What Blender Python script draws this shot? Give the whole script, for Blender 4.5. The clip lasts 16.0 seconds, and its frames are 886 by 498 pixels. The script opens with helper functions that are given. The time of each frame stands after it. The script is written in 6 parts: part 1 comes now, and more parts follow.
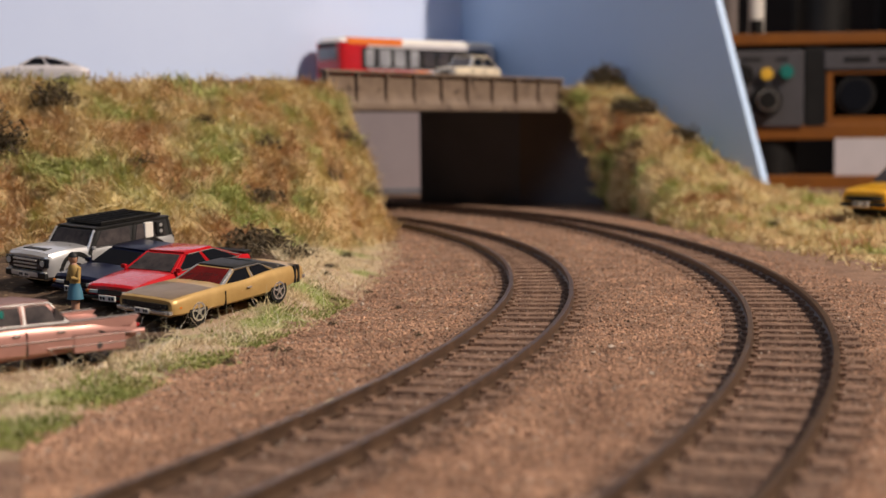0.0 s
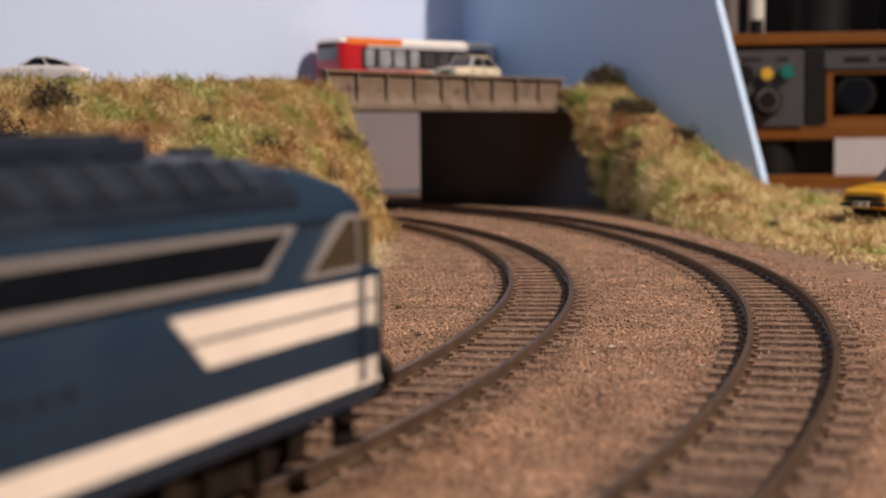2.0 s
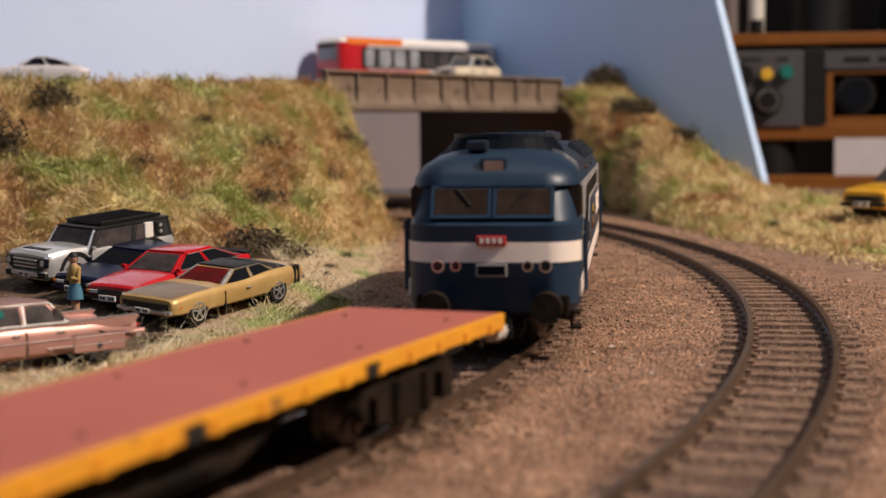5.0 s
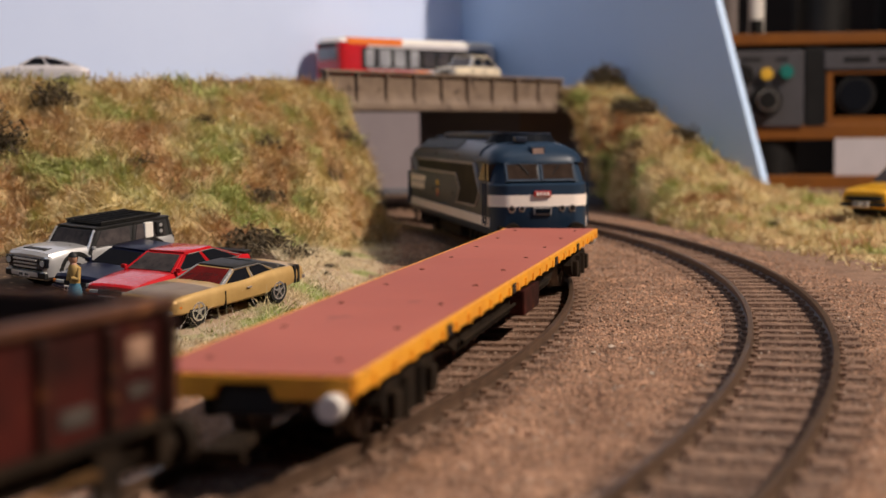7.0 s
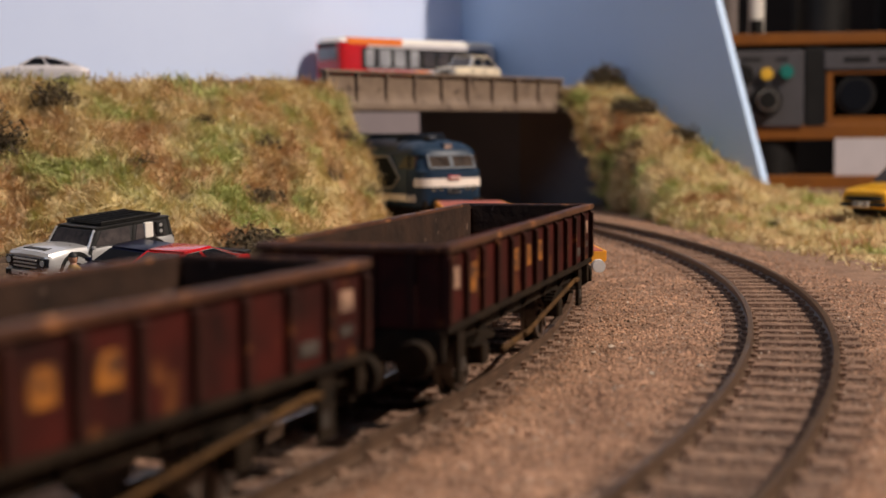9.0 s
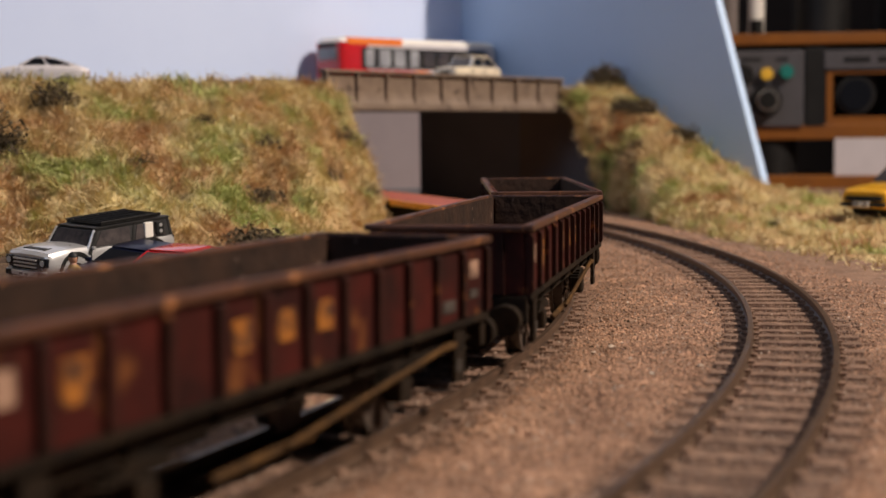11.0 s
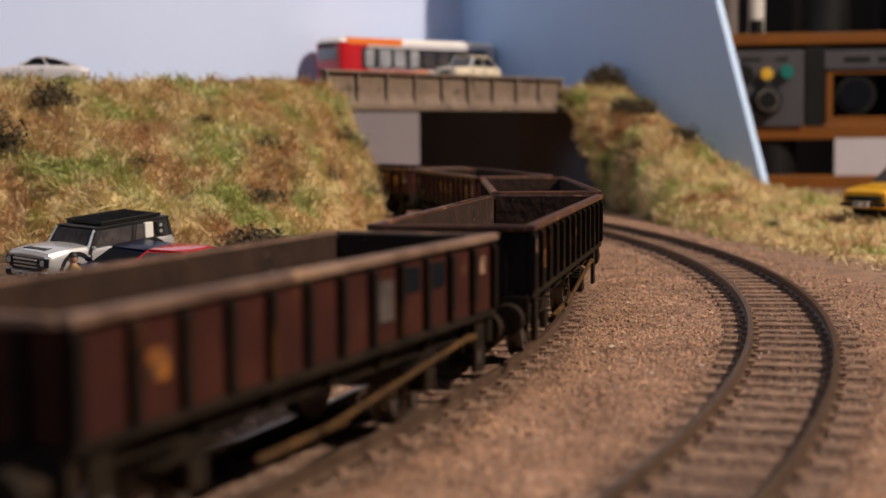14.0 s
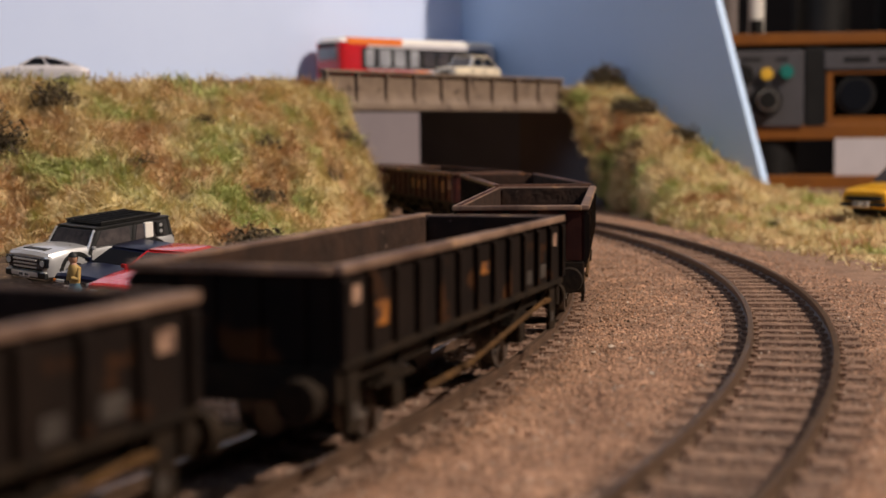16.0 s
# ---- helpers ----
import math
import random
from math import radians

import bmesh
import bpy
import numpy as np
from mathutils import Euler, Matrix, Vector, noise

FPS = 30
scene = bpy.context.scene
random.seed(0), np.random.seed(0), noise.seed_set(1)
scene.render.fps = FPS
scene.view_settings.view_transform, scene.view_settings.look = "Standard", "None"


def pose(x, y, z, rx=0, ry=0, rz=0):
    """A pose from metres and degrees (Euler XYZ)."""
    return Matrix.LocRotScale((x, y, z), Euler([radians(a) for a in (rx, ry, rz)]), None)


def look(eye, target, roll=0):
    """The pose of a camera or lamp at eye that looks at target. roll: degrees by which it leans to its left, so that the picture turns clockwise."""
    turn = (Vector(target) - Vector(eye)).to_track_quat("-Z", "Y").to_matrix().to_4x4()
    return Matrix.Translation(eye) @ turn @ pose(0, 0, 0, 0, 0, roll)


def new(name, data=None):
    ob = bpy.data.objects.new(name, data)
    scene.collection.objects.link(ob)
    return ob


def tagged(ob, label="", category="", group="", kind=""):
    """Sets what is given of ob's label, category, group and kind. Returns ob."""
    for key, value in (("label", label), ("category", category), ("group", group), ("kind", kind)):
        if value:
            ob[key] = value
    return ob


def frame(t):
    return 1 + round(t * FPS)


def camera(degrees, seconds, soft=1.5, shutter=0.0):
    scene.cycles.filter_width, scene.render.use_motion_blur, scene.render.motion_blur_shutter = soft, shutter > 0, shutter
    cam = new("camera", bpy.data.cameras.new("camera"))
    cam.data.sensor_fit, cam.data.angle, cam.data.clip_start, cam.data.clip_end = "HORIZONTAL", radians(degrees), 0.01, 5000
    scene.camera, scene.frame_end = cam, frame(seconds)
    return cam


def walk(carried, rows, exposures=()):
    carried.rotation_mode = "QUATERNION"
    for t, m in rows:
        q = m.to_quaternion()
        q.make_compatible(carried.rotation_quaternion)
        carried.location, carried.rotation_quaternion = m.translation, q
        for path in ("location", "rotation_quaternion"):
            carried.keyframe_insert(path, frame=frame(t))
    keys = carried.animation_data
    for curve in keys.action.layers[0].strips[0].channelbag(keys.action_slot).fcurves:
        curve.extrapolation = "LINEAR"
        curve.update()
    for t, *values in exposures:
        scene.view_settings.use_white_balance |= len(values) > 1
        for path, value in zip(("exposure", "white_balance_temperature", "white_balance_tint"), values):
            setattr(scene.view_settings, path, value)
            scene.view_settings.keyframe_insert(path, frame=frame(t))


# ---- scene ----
cam = camera(33.25, 16.0, soft=1.5, shutter=0.25)
EYE = 0.0435
cam.data.dof.use_dof = True
cam.data.dof.focus_distance = 0.375
cam.data.dof.aperture_fstop = 23.5
VIEW = look((0, 0, EYE), (0, 1, EYE - math.tan(radians(4.488))), -0.584)
walk(cam, [(0.0, VIEW), (16.0, VIEW)], exposures=[(0.0, 0.0), (16.0, 0.0)])

# ---- light: one small hard lamp off to the side, soft room light ----
world = bpy.data.worlds.new("room_air")
scene.world = world
world.use_nodes = True
world.node_tree.nodes["Background"].inputs[0].default_value = (0.75, 0.82, 1.0, 1)
world.node_tree.nodes["Background"].inputs[1].default_value = 0.02


def lamp(name, energy, size, color, eye, target, size_y=None):
    d = bpy.data.lights.new(name, "AREA")
    d.energy, d.color, d.size = energy, color, size
    d.shape = "DISK"
    if size_y:
        d.shape, d.size_y = "RECTANGLE", size_y
    ob = new(name, d)
    ob.matrix_world = look(eye, target)
    return ob


SUNWARD = Vector((0.786, -0.618, 0.75)).normalized()
spot_at = Vector((-0.011, 1.03, 0.08)) + SUNWARD * 2.2
bulb = bpy.data.lights.new("work_lamp", "SPOT")
bulb.energy, bulb.color = 246, (1.0, 0.85, 0.72)
bulb.shadow_soft_size = 0.025
bulb.spot_size, bulb.spot_blend = radians(62), 1.0
work_lamp = new("work_lamp", bulb)
work_lamp.matrix_world = look(spot_at, (0.06, 0.58, 0.02))
lamp("room_light", 5.2, 1.1, (0.98, 0.93, 0.92), (-0.1, 0.55, 1.75), (0, 0.85, 0), 1.1)
lamp("window_light", 5.2, 0.45, (0.45, 0.65, 1.0), (-0.75, -1.05, 1.15), (0, 0.4, 0.03), 0.9)

# ---- materials ----


def mat(name, color, color2=None, rough=0.6, metal=0.0, scale=60.0, detail=6.0, bump=0.0, bump_scale=None,
        coat=0.0, mix=(0.35, 0.65), speck=None, spec=0.5, rand=0.0, trans=0.0, glow=0.0):
    """A node material: two colours by noise, an optional third as specks, relief, and a shift per object or island."""
    m = bpy.data.materials.new(name)
    m.use_nodes = True
    nt = m.node_tree
    N, Lk = nt.nodes, nt.links
    b = N["Principled BSDF"]
    b.inputs["Roughness"].default_value = rough
    b.inputs["Metallic"].default_value = metal
    b.inputs["Coat Weight"].default_value = coat
    b.inputs["Specular IOR Level"].default_value = spec
    b.inputs["Transmission Weight"].default_value = trans
    b.inputs["Base Color"].default_value = (*color, 1)
    tc = N.new("ShaderNodeTexCoord")
    out = None
    if color2 is not None:
        n = N.new("ShaderNodeTexNoise")
        n.inputs["Scale"].default_value, n.inputs["Detail"].default_value = scale, detail
        n.inputs["Roughness"].default_value = 0.65
        Lk.new(tc.outputs["Object"], n.inputs["Vector"])
        r = N.new("ShaderNodeMapRange")
        r.inputs[1].default_value, r.inputs[2].default_value = mix
        Lk.new(n.outputs["Fac"], r.inputs[0])
        mx = N.new("ShaderNodeMix")
        mx.data_type = "RGBA"
        mx.inputs[6].default_value, mx.inputs[7].default_value = (*color, 1), (*color2, 1)
        Lk.new(r.outputs[0], mx.inputs[0])
        out = mx.outputs[2]
        rr = N.new("ShaderNodeMapRange")
        rr.inputs[3].default_value, rr.inputs[4].default_value = max(0.02, rough - 0.08), min(1, rough + 0.1)
        Lk.new(n.outputs["Fac"], rr.inputs[0])
        Lk.new(rr.outputs[0], b.inputs["Roughness"])
    if speck:
        scol, sscale, thr = speck
        n2 = N.new("ShaderNodeTexNoise")
        n2.inputs["Scale"].default_value, n2.inputs["Detail"].default_value = sscale, 3
        Lk.new(tc.outputs["Object"], n2.inputs["Vector"])
        r2 = N.new("ShaderNodeMapRange")
        r2.inputs[1].default_value, r2.inputs[2].default_value = thr, thr + 0.08
        Lk.new(n2.outputs["Fac"], r2.inputs[0])
        mx2 = N.new("ShaderNodeMix")
        mx2.data_type = "RGBA"
        mx2.inputs[6].default_value = (*color, 1)
        mx2.inputs[7].default_value = (*scol, 1)
        if out:
            Lk.new(out, mx2.inputs[6])
        Lk.new(r2.outputs[0], mx2.inputs[0])
        out = mx2.outputs[2]
    if rand:
        g = N.new("ShaderNodeNewGeometry")
        oi = N.new("ShaderNodeObjectInfo")
        ad = N.new("ShaderNodeMath")
        ad.operation = "ADD"
        Lk.new(g.outputs["Random Per Island"], ad.inputs[0])
        Lk.new(oi.outputs["Random"], ad.inputs[1])
        v = N.new("ShaderNodeMapRange")
        v.inputs[2].default_value = 2.0
        v.inputs[3].default_value, v.inputs[4].default_value = 1 - rand, 1 + rand
        Lk.new(ad.outputs[0], v.inputs[0])
        h = N.new("ShaderNodeHueSaturation")
        h.inputs["Color"].default_value = (*color, 1)
        if out:
            Lk.new(out, h.inputs["Color"])
        Lk.new(v.outputs[0], h.inputs["Value"])
        out = h.outputs[0]
    if out:
        Lk.new(out, b.inputs["Base Color"])
    if bump:
        n3 = N.new("ShaderNodeTexNoise")
        n3.inputs["Scale"].default_value, n3.inputs["Detail"].default_value = bump_scale or scale * 6, 5
        Lk.new(tc.outputs["Object"], n3.inputs["Vector"])
        bp = N.new("ShaderNodeBump")
        bp.inputs["Strength"].default_value, bp.inputs["Distance"].default_value = bump, 0.001
        Lk.new(n3.outputs["Fac"], bp.inputs["Height"])
        Lk.new(bp.outputs[0], b.inputs["Normal"])
    if glow:
        b.inputs["Emission Color"].default_value = (*color, 1)
        b.inputs["Emission Strength"].default_value = glow
    return m


def sward(name, straw, tan, green, rust, dark, rough=0.92, rand=0.0, bump=0.0):
    """Static grass fibres: straw and tan, with patches of green, rust and dark growth that run through all layers alike."""
    m = bpy.data.materials.new(name)
    m.use_nodes = True
    N, Lk = m.node_tree.nodes, m.node_tree.links
    b = N["Principled BSDF"]
    b.inputs["Roughness"].default_value = rough
    b.inputs["Specular IOR Level"].default_value = 0.25
    tc = N.new("ShaderNodeTexCoord")
    out = None
    for col, sc, shift, lo, hi in ((tan, 34, 0.0, 0.40, 0.62), (rust, 27, 3.1, 0.53, 0.66), (green, 31, 7.7, 0.51, 0.62), (dark, 52, 12.3, 0.61, 0.72), (straw, 140, 5.0, 0.55, 0.72)):
        mp = N.new("ShaderNodeMapping")
        mp.inputs["Location"].default_value = (shift, shift * 0.7, -shift)
        Lk.new(tc.outputs["Object"], mp.inputs["Vector"])
        n = N.new("ShaderNodeTexNoise")
        n.inputs["Scale"].default_value, n.inputs["Detail"].default_value, n.inputs["Roughness"].default_value = sc, 4, 0.6
        Lk.new(mp.outputs[0], n.inputs["Vector"])
        r = N.new("ShaderNodeMapRange")
        r.inputs[1].default_value, r.inputs[2].default_value = lo, hi
        Lk.new(n.outputs["Fac"], r.inputs[0])
        mx = N.new("ShaderNodeMix")
        mx.data_type = "RGBA"
        mx.inputs[6].default_value, mx.inputs[7].default_value = (*straw, 1), (*col, 1)
        if out:
            Lk.new(out, mx.inputs[6])
        Lk.new(r.outputs[0], mx.inputs[0])
        out = mx.outputs[2]
    if rand:
        g = N.new("ShaderNodeNewGeometry")
        v = N.new("ShaderNodeMapRange")
        v.inputs[3].default_value, v.inputs[4].default_value = 1 - rand, 1 + rand
        Lk.new(g.outputs["Random Per Island"], v.inputs[0])
        h = N.new("ShaderNodeHueSaturation")
        Lk.new(out, h.inputs["Color"])
        Lk.new(v.outputs[0], h.inputs["Value"])
        out = h.outputs[0]
    Lk.new(out, b.inputs["Base Color"])
    if bump:
        n3 = N.new("ShaderNodeTexNoise")
        n3.inputs["Scale"].default_value, n3.inputs["Detail"].default_value = 420, 5
        Lk.new(tc.outputs["Object"], n3.inputs["Vector"])
        bp = N.new("ShaderNodeBump")
        bp.inputs["Strength"].default_value, bp.inputs["Distance"].default_value = bump, 0.001
        Lk.new(n3.outputs["Fac"], bp.inputs["Height"])
        Lk.new(bp.outputs[0], b.inputs["Normal"])
    return m


M = {}
M["ballast"] = mat("ballast", (0.160, 0.088, 0.055), (0.285, 0.168, 0.108), 0.95, scale=120, bump=0.9, bump_scale=900,
                   speck=((0.42, 0.32, 0.24), 700, 0.62), rand=0)
M["grit"] = mat("grit", (0.196, 0.109, 0.068), (0.345, 0.203, 0.128), 0.95, scale=60, rand=0.95)
M["pale_grit"] = mat("pale_grit", (0.50, 0.38, 0.29), (0.62, 0.50, 0.40), 0.9, scale=60, rand=0.4)
M["soil"] = mat("soil", (0.050, 0.032, 0.022), (0.14, 0.09, 0.058), 0.95, scale=110, bump=1.0, bump_scale=900,
                speck=((0.30, 0.21, 0.13), 420, 0.60), spec=0.2)
M["turf"] = sward("turf", (0.44, 0.35, 0.17), (0.40, 0.25, 0.125), (0.19, 0.21, 0.06), (0.22, 0.10, 0.045), (0.07, 0.05, 0.025), bump=1.0)
M["blade"] = sward("blade", (0.72, 0.60, 0.32), (0.56, 0.37, 0.20), (0.40, 0.43, 0.14), (0.40, 0.20, 0.09), (0.14, 0.10, 0.05), rand=0.25)
M["verge_blade"] = mat("verge_blade", (0.66, 0.57, 0.37), (0.68, 0.55, 0.36), 0.85, scale=40, rand=0.4,
                       speck=((0.30, 0.36, 0.10), 34, 0.56), mix=(0.35, 0.65))
M["verge"] = mat("verge", (0.31, 0.205, 0.128), (0.45, 0.34, 0.222), 0.95, scale=55, bump=0.9, bump_scale=800,
                 speck=((0.25, 0.27, 0.09), 34, 0.54))
M["moss"] = mat("moss", (0.20, 0.25, 0.06), (0.30, 0.30, 0.09), 0.95, scale=90, rand=0.35)
M["fibre"] = mat("fibre", (0.86, 0.80, 0.70), (0.74, 0.62, 0.44), 0.3, scale=50, rand=0.2, spec=0.6)
M["tuft"] = sward("tuft", (0.76, 0.65, 0.37), (0.60, 0.41, 0.23), (0.46, 0.48, 0.18), (0.46, 0.24, 0.11), (0.17, 0.12, 0.06), rand=0.2)
M["straw"] = mat("straw", (0.70, 0.60, 0.38), (0.56, 0.46, 0.25), 0.6, scale=50, rand=0.4)
M["scrub"] = mat("scrub", (0.045, 0.032, 0.018), (0.105, 0.075, 0.035), 0.95, scale=300, rand=0.6)
M["rail"] = mat("rail", (0.075, 0.048, 0.034), (0.150, 0.092, 0.060), 0.36, 0.35, scale=200, bump=0.15)
M["sleeper"] = mat("sleeper", (0.165, 0.100, 0.070), (0.270, 0.168, 0.116), 0.9, scale=300, bump=0.7, bump_scale=1500, rand=0.25, spec=0.25)
M["track_grit"] = mat("track_grit", (0.165, 0.096, 0.066), (0.285, 0.175, 0.120), 0.85, scale=70, rand=0.95)
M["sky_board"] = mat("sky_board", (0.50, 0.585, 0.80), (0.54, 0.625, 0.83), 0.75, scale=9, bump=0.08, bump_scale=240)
# sky_board copy with shade put in its colour, for the board turned from the lamp
M["sky_board_shade"] = mat("sky_board_shade", (0.43, 0.57, 0.79), (0.47, 0.61, 0.83), 0.75, scale=9, bump=0.08, bump_scale=240)
M["board_edge"] = mat("board_edge", (0.62, 0.68, 0.74), (0.75, 0.76, 0.78), 0.85, scale=120, bump=0.3)
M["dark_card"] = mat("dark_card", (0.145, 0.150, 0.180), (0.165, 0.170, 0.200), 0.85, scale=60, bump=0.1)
M["brown_card"] = mat("brown_card", (0.160, 0.132, 0.124), (0.185, 0.152, 0.140), 0.85, scale=60, bump=0.1)
M["girder"] = mat("girder", (0.200, 0.145, 0.105), (0.120, 0.082, 0.058), 0.6, scale=70, bump=0.15, speck=((0.07, 0.045, 0.03), 130, 0.60))
M["card_mauve"] = mat("card_mauve", (0.31, 0.265, 0.285), (0.34, 0.29, 0.31), 0.8, scale=30, bump=0.05)
M["asphalt"] = mat("asphalt", (0.06, 0.06, 0.06), (0.09, 0.085, 0.08), 0.9, scale=200, bump=0.3)
M["room_wall"] = mat("room_wall", (0.42, 0.38, 0.38), (0.46, 0.42, 0.41), 0.9, scale=4, bump=0.1, bump_scale=60)
M["wood"] = mat("wood", (0.36, 0.22, 0.12), (0.26, 0.15, 0.08), 0.6, scale=30, bump=0.1)
M["black_matt"] = mat("black_matt", (0.010, 0.0095, 0.0095), (0.018, 0.017, 0.016), 0.6, scale=150, spec=0.25)
M["rubber"] = mat("rubber", (0.007, 0.007, 0.007), (0.014, 0.013, 0.012), 0.75, scale=300, spec=0.25)
M["glass_dark"] = mat("glass_dark", (0.008, 0.009, 0.012), rough=0.06, spec=0.4)
M["chrome"] = mat("chrome", (0.74, 0.72, 0.70), (0.60, 0.58, 0.56), 0.22, 0.75, scale=300)
M["white_paint"] = mat("white_paint", (0.80, 0.76, 0.70), (0.74, 0.69, 0.62), 0.5, scale=120)

# ---- mesh helpers ----


def part(name, bm, material, parent=None, label="", smooth=None):
    """Links a bmesh as one mesh object under a thing or a part."""
    me = bpy.data.meshes.new(name)
    bmesh.ops.recalc_face_normals(bm, faces=bm.faces)
    if smooth is not None:
        for f in bm.faces:
            f.smooth = True
        for e in bm.edges:
            if len(e.link_faces) != 2 or e.calc_face_angle(0) > radians(smooth):
                e.smooth = False
    bm.to_mesh(me)
    bm.free()
    me.materials.append(material)
    ob = new(name, me)
    if parent:
        ob.parent = parent
    if label:
        ob["label"] = label
    return ob


def thing(name, label, category, m=None, group="", kind=""):
    ob = new(name)
    ob.empty_display_size = 0.01
    if m is not None:
        ob.matrix_world = m
    return tagged(ob, label, category, group, kind)


def add_box(bm, c, s, rz=0.0, bevel=0.0, m=None):
    """A box of size s about c."""
    r = bmesh.ops.create_cube(bm, size=1.0, matrix=(m or Matrix()) @ Matrix.Translation(c) @ Matrix.Rotation(rz, 4, "Z") @ Matrix.Diagonal((*s, 1)))
    if bevel:
        es = {e for v in r["verts"] for e in v.link_edges}
        bmesh.ops.bevel(bm, geom=list(es), offset=bevel, segments=2, affect="EDGES", profile=0.6)
    return bm


def box(c, s, rz=0.0, bevel=0.0):
    return add_box(bmesh.new(), c, s, rz, bevel)


def add_rod(bm, a, b, r, n=8, r2=None):
    a, b = Vector(a), Vector(b)
    d = b - a
    q = d.to_track_quat("Z", "Y").to_matrix().to_4x4()
    bmesh.ops.create_cone(bm, cap_ends=True, segments=n, radius1=r, radius2=r if r2 is None else r2, depth=d.length,
                          matrix=Matrix.Translation((a + b) / 2) @ q)
    return bm


def rod(a, b, r, n=8, r2=None):
    return add_rod(bmesh.new(), a, b, r, n, r2)


def add_prism(bm, poly, d0, d1, axis="y"):
    """Extrudes a 2D polygon along an axis. axis y: poly is (x, z); axis x: (y, z); axis z: (x, y)."""
    def p3(p, d):
        return {"y": (p[0], d, p[1]), "x": (d, p[0], p[1]), "z": (p[0], p[1], d)}[axis]
    a = [bm.verts.new(p3(p, d0)) for p in poly]
    b = [bm.verts.new(p3(p, d1)) for p in poly]
    n = len(poly)
    bm.faces.new(a)
    bm.faces.new(b[::-1])
    for i in range(n):
        bm.faces.new((a[i], a[(i + 1) % n], b[(i + 1) % n], b[i]))
    return bm


def prism(poly, d0, d1, axis="y", bevel=0.0):
    bm = add_prism(bmesh.new(), poly, d0, d1, axis)
    if bevel:
        bmesh.ops.bevel(bm, geom=list(bm.edges), offset=bevel, segments=2, affect="EDGES")
    return bm


def loft(rings, cap=True):
    """Skins closed rings of equal length."""
    bm = bmesh.new()
    vs = [[bm.verts.new(p) for p in r] for r in rings]
    n = len(rings[0])
    for a, b in zip(vs, vs[1:]):
        for i in range(n):
            bm.faces.new((a[i], a[(i + 1) % n], b[(i + 1) % n], b[i]))
    if cap:
        bm.faces.new(vs[0])
        bm.faces.new(vs[-1])
    return bm


def smoothstep(a, b, x):
    t = min(1, max(0, (x - a) / (b - a)))
    return t * t * (3 - 2 * t)


# ---- the two track lines: a spiral seen in plan, straight before it, an even curve after it ----


def line(cx, cy, r0, a, b, u0, u1, r_end, near, far, loop=0.0, r_loop=0.40):
    u = np.linspace(u0, u1, 500)
    r = r0 + a * u + b * u * u
    p = np.c_[cx + r * np.cos(u), cy + r * np.sin(u)]
    t0 = (p[0] - p[1]) / np.linalg.norm(p[0] - p[1])
    pre = p[0] + t0 * np.linspace(near, 0.002, 300)[:, None]
    if loop:
        # before the straight the line bends round to the same side, as an oval does
        left = np.array([t0[1], -t0[0]])
        w0 = np.linspace(loop, 0.002, 400) / r_loop
        bend = pre[0] + r_loop * (np.sin(w0)[:, None] * t0 + (1 - np.cos(w0))[:, None] * left)
        pre = np.r_[bend, pre]
    t1 = (p[-1] - p[-2]) / np.linalg.norm(p[-1] - p[-2])
    n1 = np.array([-t1[1], t1[0]])
    w = np.linspace(0.002, far, 400) / r_end
    post = p[-1] + r_end * (np.sin(w)[:, None] * t1 + (1 - np.cos(w))[:, None] * n1)
    p = np.r_[pre, p, post]
    s = np.r_[0, np.cumsum(np.linalg.norm(np.diff(p, axis=0), axis=1))]
    return s - near - (s[len(pre) - 1] - near if loop else 0.0), p


INNER = line(-0.475, 0.2052, 0.4528, 0.1806, 0.1286, -0.03, 0.83, 0.438, 0.25, 1.3, 1.70)
OUTER = line(-0.3254, 0.5875, 0.4134, -0.0428, 0.1253, -0.86, 0.35, 0.505, 0.5, 0.9)


def on(track, s):
    return Vector((np.interp(s, track[0], track[1][:, 0]), np.interp(s, track[0], track[1][:, 1]), 0))


def aim(track, s):
    d = on(track, s + 0.001) - on(track, s - 0.001)
    return math.atan2(d.y, d.x)

# ---- room and table ----
GROUND = -0.0031


def room():
    X0, X1, Y0, Y1, Z0, Z1 = -1.9, 1.9, -1.6, 2.0, -0.85, 1.85
    th = 0.1
    for nm, c, s in (("wall_west", (X0 - th / 2, 0.2, 0.5), (th, 3.8, 2.7)), ("wall_east", (X1 + th / 2, 0.2, 0.5), (th, 3.8, 2.7)),
                     ("wall_south", (0, Y0 - th / 2, 0.5), (4.0, th, 2.7)), ("wall_north", (0, Y1 + th / 2, 0.5), (4.0, th, 2.7)),
                     ("ceiling", (0, 0.2, Z1 + th / 2), (4.0, 3.8, th))):
        tagged(part(nm, box(c, s), M["room_wall"]), "plain pale painted room surface", "ceiling" if nm == "ceiling" else "wall", kind="structure")
    tagged(part("floor", box((0, 0.2, Z0 - th / 2), (4.0, 3.8, th)), M["wood"]), "brown wooden floor of the room", "floor", kind="structure")
    t = thing("layout_table", "wooden table carrying the model railway layout", "table")
    part("tabletop", box((-0.1, 0.4, -0.03), (1.9, 1.9, 0.04), bevel=0.002), M["wood"], t)
    for x in (-0.95, 0.75):
        for y in (-0.45, 1.25):
            part("leg", box((x, y, -0.45), (0.06, 0.06, 0.796), bevel=0.003), M["wood"], t)


def verge_edge(y):
    """Where the parking verge meets the ballast."""
    return float(np.interp(y, [0.20, 0.27, 0.32, 0.36, 0.42, 0.50, 0.57, 0.65], [-0.066, -0.052, -0.040, -0.030, -0.022, -0.017, -0.016, -0.020]))


